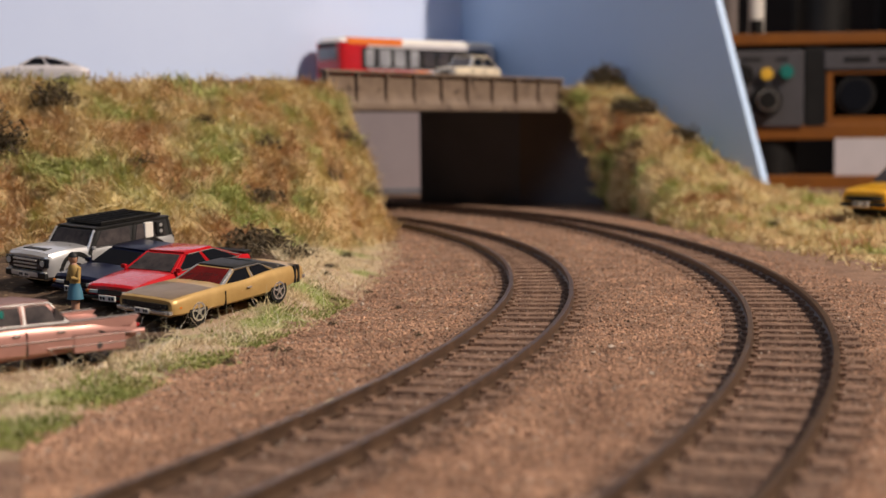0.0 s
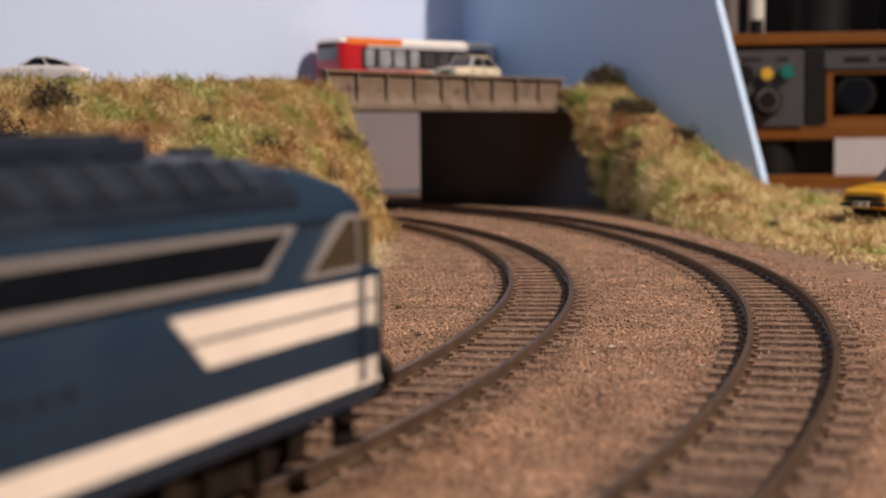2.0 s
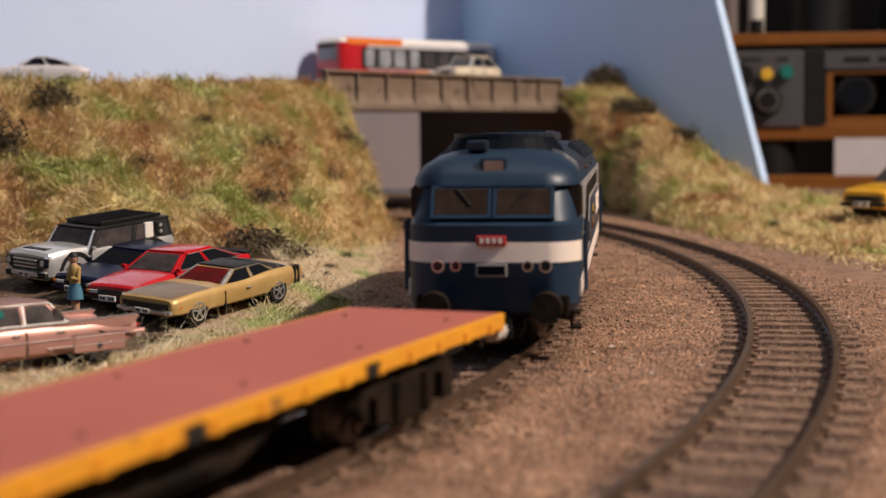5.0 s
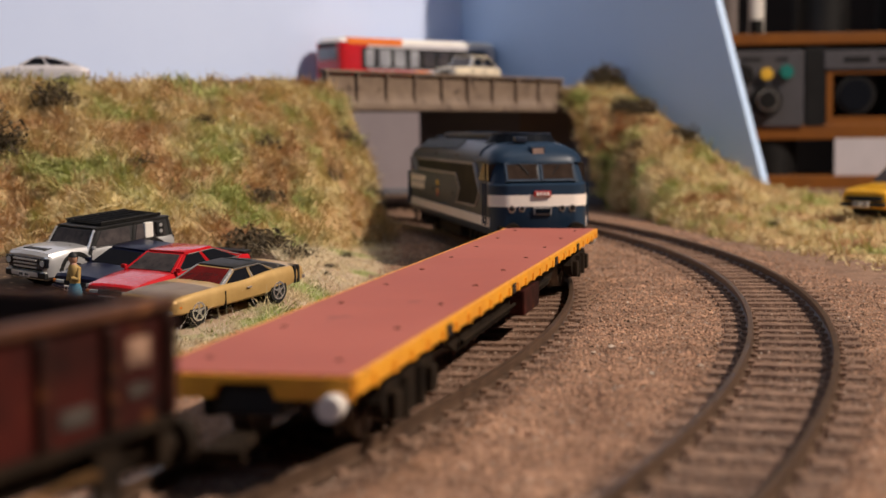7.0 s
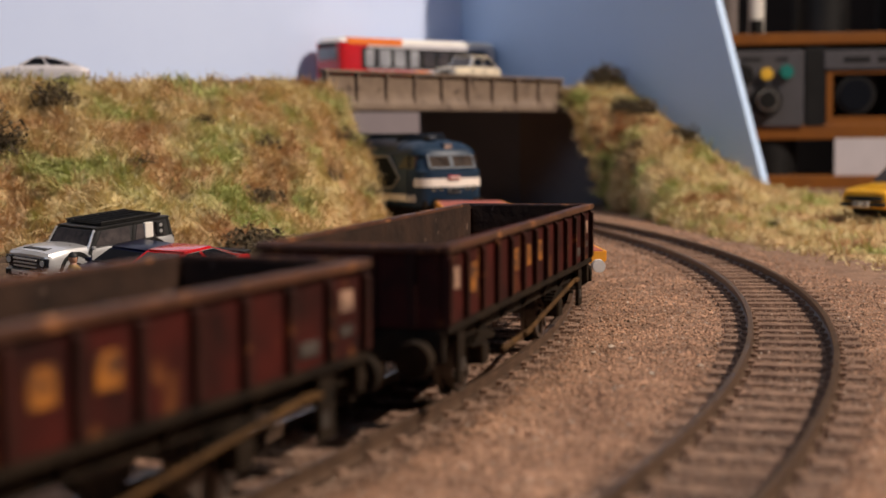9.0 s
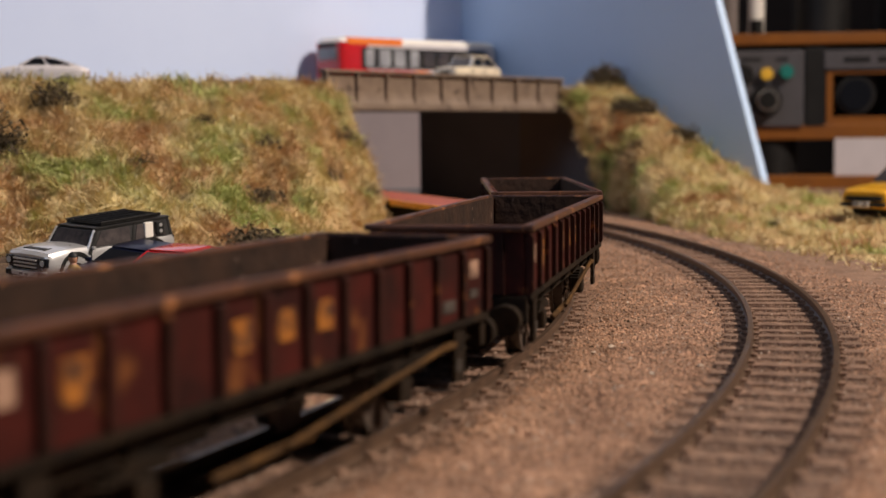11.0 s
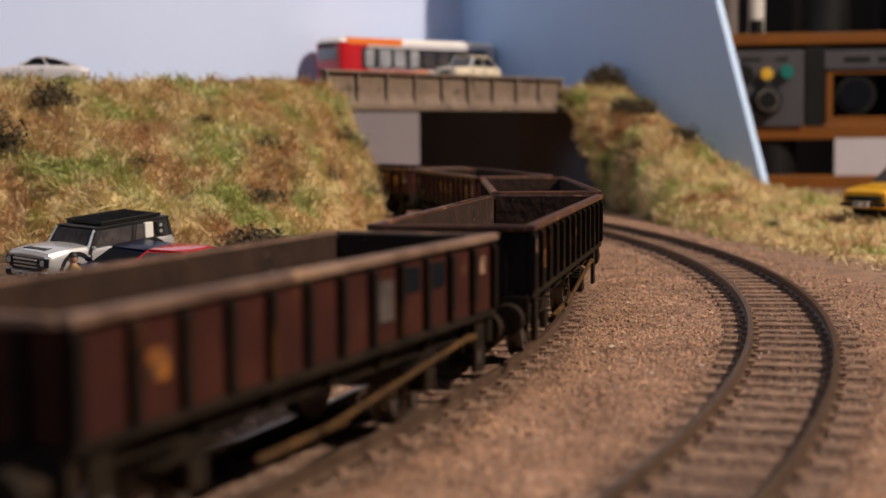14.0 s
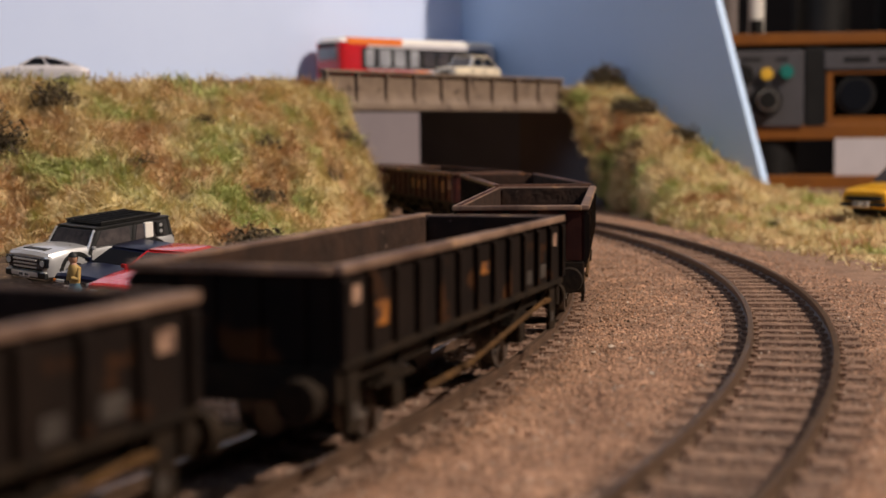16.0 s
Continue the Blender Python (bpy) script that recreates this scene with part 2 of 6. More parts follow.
def ground_z(x, y):
    v = Vector((x, y, 0))
    z = GROUND + 0.0003 * noise.noise(v * 45) + 0.0003 * noise.noise(v * 160) + 0.0002 * noise.noise(v * 500)
    # the parking verge rises a little above the track bed
    z += min(0.0105, max(0.0010, 0.1 * (y - 0.349) + 0.0013)) * smoothstep(0.0, 0.014 + 0.03 * smoothstep(0.38, 0.5, y), verge_edge(y) - x - 0.001) * smoothstep(0.64, 0.48, y)
    return z


def make_ground():
    """One sheet; fine squares where the lens comes near."""
    xs = np.r_[np.linspace(-0.9, -0.26, 20), np.linspace(-0.25, 0.25, 300), np.linspace(0.26, 0.82, 18)]
    ys = np.r_[np.linspace(-0.5, 0.11, 16), np.linspace(0.12, 0.62, 300), np.linspace(0.625, 1.05, 90), np.linspace(1.06, 1.32, 10)]
    verts = [(x, y, ground_z(x, y)) for y in ys for x in xs]
    nx = len(xs)
    faces = [(j * nx + i, j * nx + i + 1, (j + 1) * nx + i + 1, (j + 1) * nx + i) for j in range(len(ys) - 1) for i in range(nx - 1)]
    me = bpy.data.meshes.new("ground")
    me.from_pydata(verts, [], faces)
    me.polygons.foreach_set("use_smooth", [True] * len(faces))
    me.materials.append(M["ballast"])
    me.materials.append(M["verge"])
    me.materials.append(M["soil"])
    for p in me.polygons:
        c = p.center
        if c.y > 0.1 and c.y < 0.70 and c.x < verge_edge(c.y) - 0.004 + 0.008 * noise.noise(c * 60) + 0.005 * noise.noise(c * 260):
            row = c.x - verge_edge(c.y) + 0.008 * noise.noise(c * 90) + 0.004 * noise.noise(c * 300)
            p.material_index = 2 if row < -0.026 and c.y > 0.292 else 1
    return tagged(new("ground", me), "brown granular ballast and soil of the layout", "ground", kind="structure")


# ---- backdrop boards, meeting at a right angle behind the road ----
CORNER = Vector((0.0145, 1.05, 0))
LEFTWARD = Vector((-0.75, -0.66, 0)).normalized()
RIGHTWARD = Vector((0.66, -0.75, 0)).normalized()


def board(name, start, way, outline, thick, material, label):
    """outline: (distance along, height)."""
    nrm = Vector((-way.y, way.x, 0))
    if nrm.y < 0:
        nrm = -nrm
    bm = bmesh.new()
    a = [bm.verts.new(start + way * d + Vector((0, 0, z))) for d, z in outline]
    b = [bm.verts.new(start + way * d + nrm * thick + Vector((0, 0, z))) for d, z in outline]
    bm.faces.new(a)
    bm.faces.new(b[::-1])
    for i in range(len(a)):
        j = (i + 1) % len(a)
        bm.faces.new((a[i], a[j], b[j], b[i]))
    return tagged(part(name, bm, material), label, "backdrop", kind="structure")


def make_boards():
    board("backdrop_long", CORNER, LEFTWARD, [(0, 0.058), (0.60, 0.058), (0.60, -0.01), (0.90, -0.01), (0.90, 0.30), (0, 0.30)], 0.006, M["sky_board"],
          "pale blue painted backdrop board behind the embankment")
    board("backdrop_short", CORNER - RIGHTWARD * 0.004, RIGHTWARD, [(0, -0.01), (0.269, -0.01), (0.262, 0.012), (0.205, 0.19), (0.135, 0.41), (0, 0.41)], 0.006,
          M["sky_board_shade"], "shaded blue backdrop board with a slanting cut end")
    c = thing("pale_card", "pale card standing behind the underpass", "card")
    part("sheet", box((-0.115, 1.165, 0.035), (0.225, 0.003, 0.078)), M["card_mauve"], c)
    part("batten", box((-0.115, 1.130, -0.0005), (0.23, 0.008, 0.0040)), M["dark_card"], c)


def path_at(pts, f):
    """A point at share f along a polyline, smoothed between its corners."""
    n = len(pts) - 1
    k = min(n - 1, int(f * n))
    u = f * n - k
    p0, p1, p2, p3 = (Vector(pts[max(0, min(n, k + d))]) for d in (-1, 0, 1, 2))
    return 0.5 * ((2 * p1) + (p2 - p0) * u + (2 * p0 - 5 * p1 + 4 * p2 - p3) * u * u + (3 * p1 - p0 - 3 * p2 + p3) * u ** 3)


L_FOOT = [(-0.50, 0.20, 0), (-0.25, 0.40, 0), (-0.19, 0.43, 0), (-0.14, 0.447, 0), (-0.095, 0.46, 0), (-0.052, 0.51, 0), (-0.021, 0.652, 0)]
L_TOP = [(-0.60, 0.28, 0.062), (-0.30, 0.47, 0.062), (-0.22, 0.525, 0.062), (-0.165, 0.565, 0.0625), (-0.114, 0.62, 0.0636), (-0.0746, 0.69, 0.0655), (-0.056, 0.735, 0.064)]
R_FOOT = [(0.097, 0.862, 0), (0.107, 0.81, 0), (0.109, 0.76, 0), (0.111, 0.71, 0), (0.116, 0.655, 0), (0.123, 0.60, 0), (0.143, 0.46, 0), (0.20, 0.25, 0)]
R_TOP = [(0.0738, 0.918, 0.067), (0.106, 0.930, 0.073), (0.122, 0.910, 0.059), (0.145, 0.888, 0.040), (0.168, 0.862, 0.021), (0.190, 0.835, 0.009), (0.26, 0.74, 0.001), (0.40, 0.55, 0.0)]


def slope_point(foot, top, f, g, side):
    """A point of a bank: f along it, g from foot to top."""
    a, b = path_at(foot, f), path_at(top, f)
    a.z = ground_z(a.x, a.y) - 0.001
    p = a.lerp(b, g)
    hgt = b.z - a.z
    p.z = a.z + hgt * (0.5 * g + 0.5 * (1 - (1 - g) ** 2)) if side > 0 else a.z + hgt * g
    w = min(1, 4 * g * (1 - g) + 0.25) * min(1, hgt / 0.04 + 0.15)
    v = p * 38
    p += Vector((0.3, -0.6, 0.5)) * (0.0075 * noise.noise(v) + 0.0062 * noise.noise(v * 2.7) + 0.0026 * noise.noise(v * 7)) * w
    return p


def make_bank(name, foot, top, side, label, n=260, m=60):
    bm = bmesh.new()
    rows = []
    for i in range(n + 1):
        f = i / n
        r = [bm.verts.new(slope_point(foot, top, f, j / m, side)) for j in range(m + 1)]
        t = path_at(top, f)
        back = Vector((0.008, 0.012, 0))
        r.append(bm.verts.new(t + back + Vector((0, 0, 0.0))))
        low = path_at(foot, f) + Vector((0.012, 0.03, 0)) if side < 0 else t + back
        r.append(bm.verts.new((low.x, low.y, GROUND)))
        rows.append(r)
    for a, b in zip(rows, rows[1:]):
        for j in range(len(a) - 1):
            bm.faces.new((a[j], b[j], b[j + 1], a[j + 1]))
    bm.faces.new(rows[0])
    bm.faces.new(rows[-1][::-1])
    return tagged(part(name, bm, M["turf"], smooth=60), label, "embankment", kind="structure")


BR_A, BR_B = Vector((-0.060, 0.75, 0.0)), Vector((0.0725, 0.92, 0.0))


def road_slab(deck):
    """The road slab, humped over the bridge."""
    bm = prism(deck, 0.0575, 0.0605, "z")
    for v in bm.verts:
        if v.co.z > 0.06:
            v.co.z += 0.010 * smoothstep(-0.125, -0.064, v.co.x)
    bmesh.ops.triangulate(bm, faces=bm.faces)
    return bm


def make_road_and_bridge():
    deck = [(-0.60, 0.296), (-0.30, 0.486), (-0.22, 0.541), (-0.165, 0.582), (-0.114, 0.637), (-0.0765, 0.704), (-0.066, 0.757), (0.0665, 0.928), (0.095, 0.945),
            (0.085, 0.955), (0.013, 1.040), (-0.10, 0.944), (-0.40, 0.68), (-0.62, 0.48)]
    tagged(part("road", road_slab(deck), M["asphalt"]), "grey model road on top of the embankment", "road", kind="structure")
    br = thing("girder_bridge", "weathered tan plate girder bridge side over the tracks", "bridge")
    d = (BR_B - BR_A)
    L = d.length
    d.normalize()
    out = Vector((d.y, -d.x, 0))
    m = Matrix(((d.x, out.x, 0, BR_A.x), (d.y, out.y, 0, BR_A.y), (0, 0, 1, 0), (0, 0, 0, 1)))
    br.matrix_world = m
    part("web", box((L / 2, 0.0, 0.0655), (L, 0.0015, 0.0175)), M["girder"], br)
    part("top_flange", box((L / 2, 0.0005, 0.0752), (L + 0.002, 0.0055, 0.0014), bevel=0.0003), M["girder"], br)
    part("bottom_flange", box((L / 2, 0.0005, 0.0562), (L + 0.002, 0.0055, 0.0014), bevel=0.0003), M["girder"], br)
    n = 9
    for i in range(n + 1):
        x = 0.001 + (L - 0.002) * i / n
        poly = [(0.0005, 0.0745), (0.0032, 0.0745), (0.0026, 0.0600), (0.0032, 0.0570), (0.0005, 0.0570)]
        bm = prism(poly, x - 0.0007, x + 0.0007, "x")
        part("rib", bm, M["girder"], br)
        if i < n:
            x1 = 0.001 + (L - 0.002) * (i + 1) / n
            apron = [(0.0007, 0.0571), (0.0030, 0.0571), (0.0027, 0.0588), (0.0018, 0.0604), (0.0011, 0.0622), (0.0007, 0.0650)]
            part("web_panel", prism(apron, x + 0.0007, x1 - 0.0007, "x"), M["girder"], br)
    # walls beneath: back wall in dark card, and its brown return
    def card(nm, a, b, z0, z1, material, label):
        a, b = Vector(a), Vector(b)
        w = (b - a).normalized()
        k = Vector((-w.y, w.x, 0)) * 0.003
        tagged(part(nm, prism([(a.x, a.y), (b.x, b.y), (b.x + k.x, b.y + k.y), (a.x + k.x, a.y + k.y)], z0, z1, "z"), material), label, "wall", kind="structure")
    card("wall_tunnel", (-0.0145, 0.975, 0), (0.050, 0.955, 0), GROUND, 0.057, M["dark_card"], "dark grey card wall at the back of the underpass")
    card("wall_abutment", (0.050, 0.955, 0), (0.116, 0.940, 0), GROUND, 0.057, M["brown_card"], "dark brown abutment wall under the bridge")


# ---- track ----


def make_track(name, track, s0, s1, label, sleeper=0.029):
    t = thing(name, label, "track")
    prof = [(-0.00055, 0), (0.00055, 0), (0.00055, -0.0006), (0.00022, -0.0008), (0.00022, -0.0020), (0.0010, -0.0025), (-0.0010, -0.0025), (-0.00022, -0.0020), (-0.00022, -0.0008), (-0.00055, -0.0006)]
    for side in (-1, 1):
        rings = []
        for s in np.linspace(s0, s1, int((s1 - s0) / 0.006)):
            c, a = on(track, s), aim(track, s)
            nrm = Vector((math.sin(a), -math.cos(a), 0))
            rings.append([c + nrm * (side * 0.00868 + x) + Vector((0, 0, z)) for x, z in prof])
        part("rail", loft(rings), M["rail"], t, "tarnished brown rail")
    bm = box((0, 0, -0.0032), (0.0036, sleeper, 0.0016), bevel=0.0002)
    for sd in (-1, 1):
        for k in (-1, 1):
            add_box(bm, (0, sd * 0.00868 + k * 0.0013, -0.0022), (0.0022, 0.0012, 0.0008))
    first = None
    rnd = random.Random(5)
    spare = bmesh.new()
    for s in np.arange(s0 + 0.004, s1, 0.0105):
        c, a = on(track, s), aim(track, s)
        if s < -0.35 or s > 1.15:
            add_box(spare, (c.x, c.y, -0.0032), (0.0036, sleeper, 0.0016), a)
            continue
        if first is None:
            first = part("sleeper", bm, M["sleeper"], t)
            ob = first
        else:
            ob = new("sleeper", first.data)
            ob.parent = t
        ob.matrix_basis = Matrix.Translation((c.x, c.y, rnd.uniform(-0.0001, 0.00025))) @ Matrix.Rotation(a + rnd.uniform(-0.02, 0.02), 4, "Z")
    if spare.verts:
        part("sleeper_run", spare, M["sleeper"], t)["kind"] = "stuff"
    else:
        spare.free()


room()
make_ground()
make_boards()
make_bank("embankment_main", L_FOOT, L_TOP, 1, "grassy embankment with green and brown tufts")
make_bank("embankment_small", R_FOOT, R_TOP, -1, "grassy bank falling away beside the bridge", n=200, m=40)
make_road_and_bridge()
make_track("inner_track", INNER, -1.86, 1.62, "weathered curved model railway track, inner line", 0.0258)
make_track("outer_track", OUTER, -0.16, 0.95, "weathered curved model railway track, outer line")

# ---- paints for the rolling stock and cars ----
M["loco_blue"] = mat("loco_blue", (0.011, 0.026, 0.052), (0.016, 0.034, 0.062), 0.40, scale=60, bump=0.05, spec=0.28, speck=((0.030, 0.042, 0.052), 260, 0.68))
M["loco_roof"] = mat("loco_roof", (0.010, 0.015, 0.028), (0.017, 0.024, 0.040), 0.40, scale=80, bump=0.08, spec=0.35)
M["loco_black"] = mat("loco_black", (0.0045, 0.0060, 0.0095), (0.0075, 0.0092, 0.0130), 0.45, scale=90, spec=0.03)
M["loco_grey"] = mat("loco_grey", (0.27, 0.24, 0.235), (0.22, 0.20, 0.195), 0.5, scale=150)
M["cream"] = mat("cream", (0.86, 0.75, 0.67), (0.78, 0.67, 0.59), 0.5, scale=80, speck=((0.45, 0.40, 0.36), 420, 0.70))
M["underframe"] = mat("underframe", (0.0090, 0.0066, 0.0050), (0.024, 0.0155, 0.0095), 0.75, scale=220, bump=0.2, spec=0.1)
M["wheel_steel"] = mat("wheel_steel", (0.12, 0.10, 0.09), (0.22, 0.19, 0.16), 0.4, 0.8, scale=150)
M["red_plate"] = mat("red_plate", (0.45, 0.03, 0.03), (0.38, 0.03, 0.03), 0.4, scale=200)
M["yellow_plate"] = mat("yellow_plate", (0.75, 0.45, 0.04), (0.65, 0.38, 0.03), 0.5, scale=200)
M["crest_orange"] = mat("crest_orange", (0.60, 0.25, 0.08), (0.5, 0.2, 0.07), 0.5, scale=200)
M["deck_red"] = mat("deck_red", (0.34, 0.085, 0.06), (0.40, 0.11, 0.08), 0.65, scale=25, bump=0.05, speck=((0.2, 0.06, 0.05), 90, 0.70))
M["frame_yellow"] = mat("frame_yellow", (0.80, 0.36, 0.02), (0.66, 0.26, 0.02), 0.5, scale=70, speck=((0.25, 0.12, 0.03), 220, 0.66))
M["buffer_white"] = mat("buffer_white", (0.72, 0.68, 0.64), (0.55, 0.5, 0.46), 0.4, scale=200)
M["rust_red"] = mat("rust_red", (0.058, 0.0085, 0.0060), (0.014, 0.0042, 0.0034), 0.65, scale=75, bump=0.12, spec=0.15, speck=((0.13, 0.045, 0.014), 110, 0.60))
M["rust_rib"] = mat("rust_rib", (0.016, 0.0055, 0.0042), (0.036, 0.0090, 0.0062), 0.65, scale=110, bump=0.12, spec=0.15, speck=((0.16, 0.055, 0.018), 240, 0.66))
M["rust_brown"] = mat("rust_brown", (0.030, 0.0095, 0.0075), (0.056, 0.0165, 0.0110), 0.7, scale=70, bump=0.12, spec=0.1, speck=((0.075, 0.032, 0.016), 150, 0.62))
M["weather_grey"] = mat("weather_grey", (0.0085, 0.0060, 0.0052), (0.0150, 0.0096, 0.0074), 0.7, scale=60, bump=0.12, spec=0.06, speck=((0.060, 0.024, 0.009), 100, 0.60))
M["rim_rust"] = mat("rim_rust", (0.036, 0.014, 0.008), (0.100, 0.036, 0.015), 0.5, scale=85, bump=0.12, speck=((0.34, 0.14, 0.05), 240, 0.60))
M["rim_worn"] = mat("rim_worn", (0.070, 0.036, 0.024), (0.26, 0.165, 0.115), 0.5, scale=75, bump=0.12, speck=((0.42, 0.25, 0.14), 140, 0.62))
M["inside_dirt"] = mat("inside_dirt", (0.017, 0.010, 0.0075), (0.048, 0.024, 0.015), 0.85, scale=70, bump=0.5, spec=0.2, speck=((0.20, 0.13, 0.10), 300, 0.68))
M["stripe_yellow"] = mat("stripe_yellow", (0.36, 0.125, 0.012), (0.045, 0.014, 0.006), 0.6, scale=420, mix=(0.40, 0.56))
M["patch_white"] = mat("patch_white", (0.36, 0.22, 0.15), (0.07, 0.034, 0.025), 0.6, scale=420, mix=(0.44, 0.62))
M["patch_grey"] = mat("patch_grey", (0.030, 0.024, 0.020), (0.10, 0.082, 0.070), 0.6, scale=230, mix=(0.45, 0.68))
M["lever"] = mat("lever", (0.035, 0.020, 0.010), (0.11, 0.055, 0.018), 0.65, scale=150, spec=0.15)
M["lens"] = mat("lens", (0.55, 0.55, 0.52), rough=0.1, spec=0.7)
M["cab_dim"] = mat("cab_dim", (0.07, 0.05, 0.04), (0.11, 0.075, 0.06), 0.7, scale=120)
M["clear_pane"] = mat("clear_pane", (0.022, 0.015, 0.012), (0.044, 0.030, 0.023), 0.05, scale=140, spec=0.25)
M["loco_slat"] = mat("loco_slat", (0.055, 0.062, 0.075), (0.035, 0.042, 0.055), 0.45, scale=150)
M["lamp_tan"] = mat("lamp_tan", (0.36, 0.25, 0.20), (0.25, 0.17, 0.14), 0.15, scale=200)


def rounded(hl, hw, r, bulge=0.0, n=6, dx=0.0):
    """Plan outline of a body: a rectangle with round corners and slightly bowed ends."""
    pts = []
    for cx, cy, a0 in ((hl - r, hw - r, 0), (-hl + r, hw - r, 90), (-hl + r, -hw + r, 180), (hl - r, -hw + r, 270)):
        for i in range(n + 1):
            a = radians(a0 + 90 * i / n)
            x, y = cx + r * math.cos(a), cy + r * math.sin(a)
            x += math.copysign(bulge * (1 - (y / hw) ** 2), x)
            pts.append((x + dx, y))
    return pts


def stack(levels, r, bulge):
    return loft([[(x, y, z) for x, y in rounded(hl, hw, r, bulge)] for z, hl, hw in levels])


def ring_between(outer, inner, d0, d1, axis="y"):
    """A flat frame between two polygons of equal corner count."""
    bm = bmesh.new()
    def p3(p, d):
        return {"y": (p[0], d, p[1]), "z": (p[0], p[1], d), "x": (d, p[0], p[1])}[axis]
    n = len(outer)
    v = [[bm.verts.new(p3(p, d)) for p in poly] for poly in (outer, inner) for d in (d0, d1)]
    oa, ob, ia, ib = v
    for i in range(n):
        j = (i + 1) % n
        for q in ((oa[i], oa[j], ia[j], ia[i]), (ob[i], ob[j], ib[j], ib[i]), (oa[i], oa[j], ob[j], ob[i]), (ia[i], ia[j], ib[j], ib[i])):
            bm.faces.new(q)
    return bm


def inset(poly, d):
    """Moves every side of a polygon inwards by d."""
    n = len(poly)
    area = sum(poly[i][0] * poly[(i + 1) % n][1] - poly[(i + 1) % n][0] * poly[i][1] for i in range(n))
    sg = 1 if area > 0 else -1
    out = []
    for i in range(n):
        p0, p1, p2 = Vector(poly[i - 1]), Vector(poly[i]), Vector(poly[(i + 1) % n])
        e1, e2 = (p1 - p0).normalized(), (p2 - p1).normalized()
        n1, n2 = Vector((-e1.y, e1.x)) * sg, Vector((-e2.y, e2.x)) * sg
        b = n1 + n2
        b *= d / max(0.3, b.dot(n1))
        out.append((p1.x + b.x, p1.y + b.y))
    return out


SPIN = []


def wheelset(parent, x, r=0.0062, gauge=0.0081):
    """Two flanged wheels on one axle; it turns as the vehicle rolls."""
    bm = rod((0, -gauge, 0), (0, gauge, 0), 0.001, 8)
    for s in (-1, 1):
        add_rod(bm, (0, s * (gauge - 0.0012), 0), (0, s * (gauge + 0.0010), 0), r, 20)
        add_rod(bm, (0, s * (gauge - 0.0020), 0), (0, s * (gauge - 0.0012), 0), r + 0.0007, 20)
        for k in range(6):
            a = radians(60 * k)
            add_box(bm, (0, 0, 0), (r * 0.62, 0.0006, r * 0.14), m=Matrix.Translation((math.cos(a) * r * 0.5, s * (gauge + 0.0012), math.sin(a) * r * 0.5)) @ Matrix.Rotation(-a, 4, "Y"))
    ob = part("wheelset", bm, M["wheel_steel"], parent, "dull steel wheels on an axle")
    ob.matrix_basis = Matrix.Translation((x, 0, r))
    SPIN.append((ob, x, r))


def bogie(parent, x, wb, name="bogie", r=0.0058, half=0.0125):
    b = part(name, box((x, 0, r + 0.0015), (wb * 0.5, 0.014, 0.003)), M["underframe"], parent)
    for s in (-1, 1):
        bm = bmesh.new()
        poly = [(x - wb * 0.72, r + 0.001), (x - wb * 0.66, r + 0.0034), (x + wb * 0.66, r + 0.0034), (x + wb * 0.72, r + 0.001),
                (x + wb * 0.62, r - 0.0016), (x + wb * 0.40, r - 0.0010), (x + wb * 0.2, r - 0.0032), (x - wb * 0.2, r - 0.0032), (x - wb * 0.40, r - 0.0010), (x - wb * 0.62, r - 0.0016)]
        add_prism(bm, poly, s * (half - 0.0008), s * (half + 0.0012))
        for k in (-1, 1):
            add_box(bm, (x + k * wb / 2, s * (half + 0.0016), r), (0.0042, 0.002, 0.0042), bevel=0.0004)
            add_rod(bm, (x + k * wb * 0.22, s * (half + 0.0014), r - 0.003), (x + k * wb * 0.22, s * (half + 0.0014), r + 0.003), 0.0011, 8)
        part("side_frame", bm, M["underframe"], b)
    for k in (-1, 1):
        wheelset(b, x + k * wb / 2, r)
    return b


def buffers(parent, x, z, way, y=0.0115, r=0.0031, material=None, length=0.006):
    for s in (-1, 1):
        bm = rod((x, s * y, z), (x + way * length * 0.6, s * y, z), 0.0015, 12)
        add_rod(bm, (x + way * length * 0.6, s * y, z), (x + way * length, s * y, z), r, 20, r * 0.94)
        part("buffer", bm, material or M["underframe"], parent)
    bm = box((x + way * 0.007, 0, z - 0.0045), (0.014, 0.0035, 0.0014))
    add_box(bm, (x + way * 0.0145, 0, z - 0.0038), (0.0012, 0.010, 0.0016))
    part("coupling", bm, M["underframe"], parent)


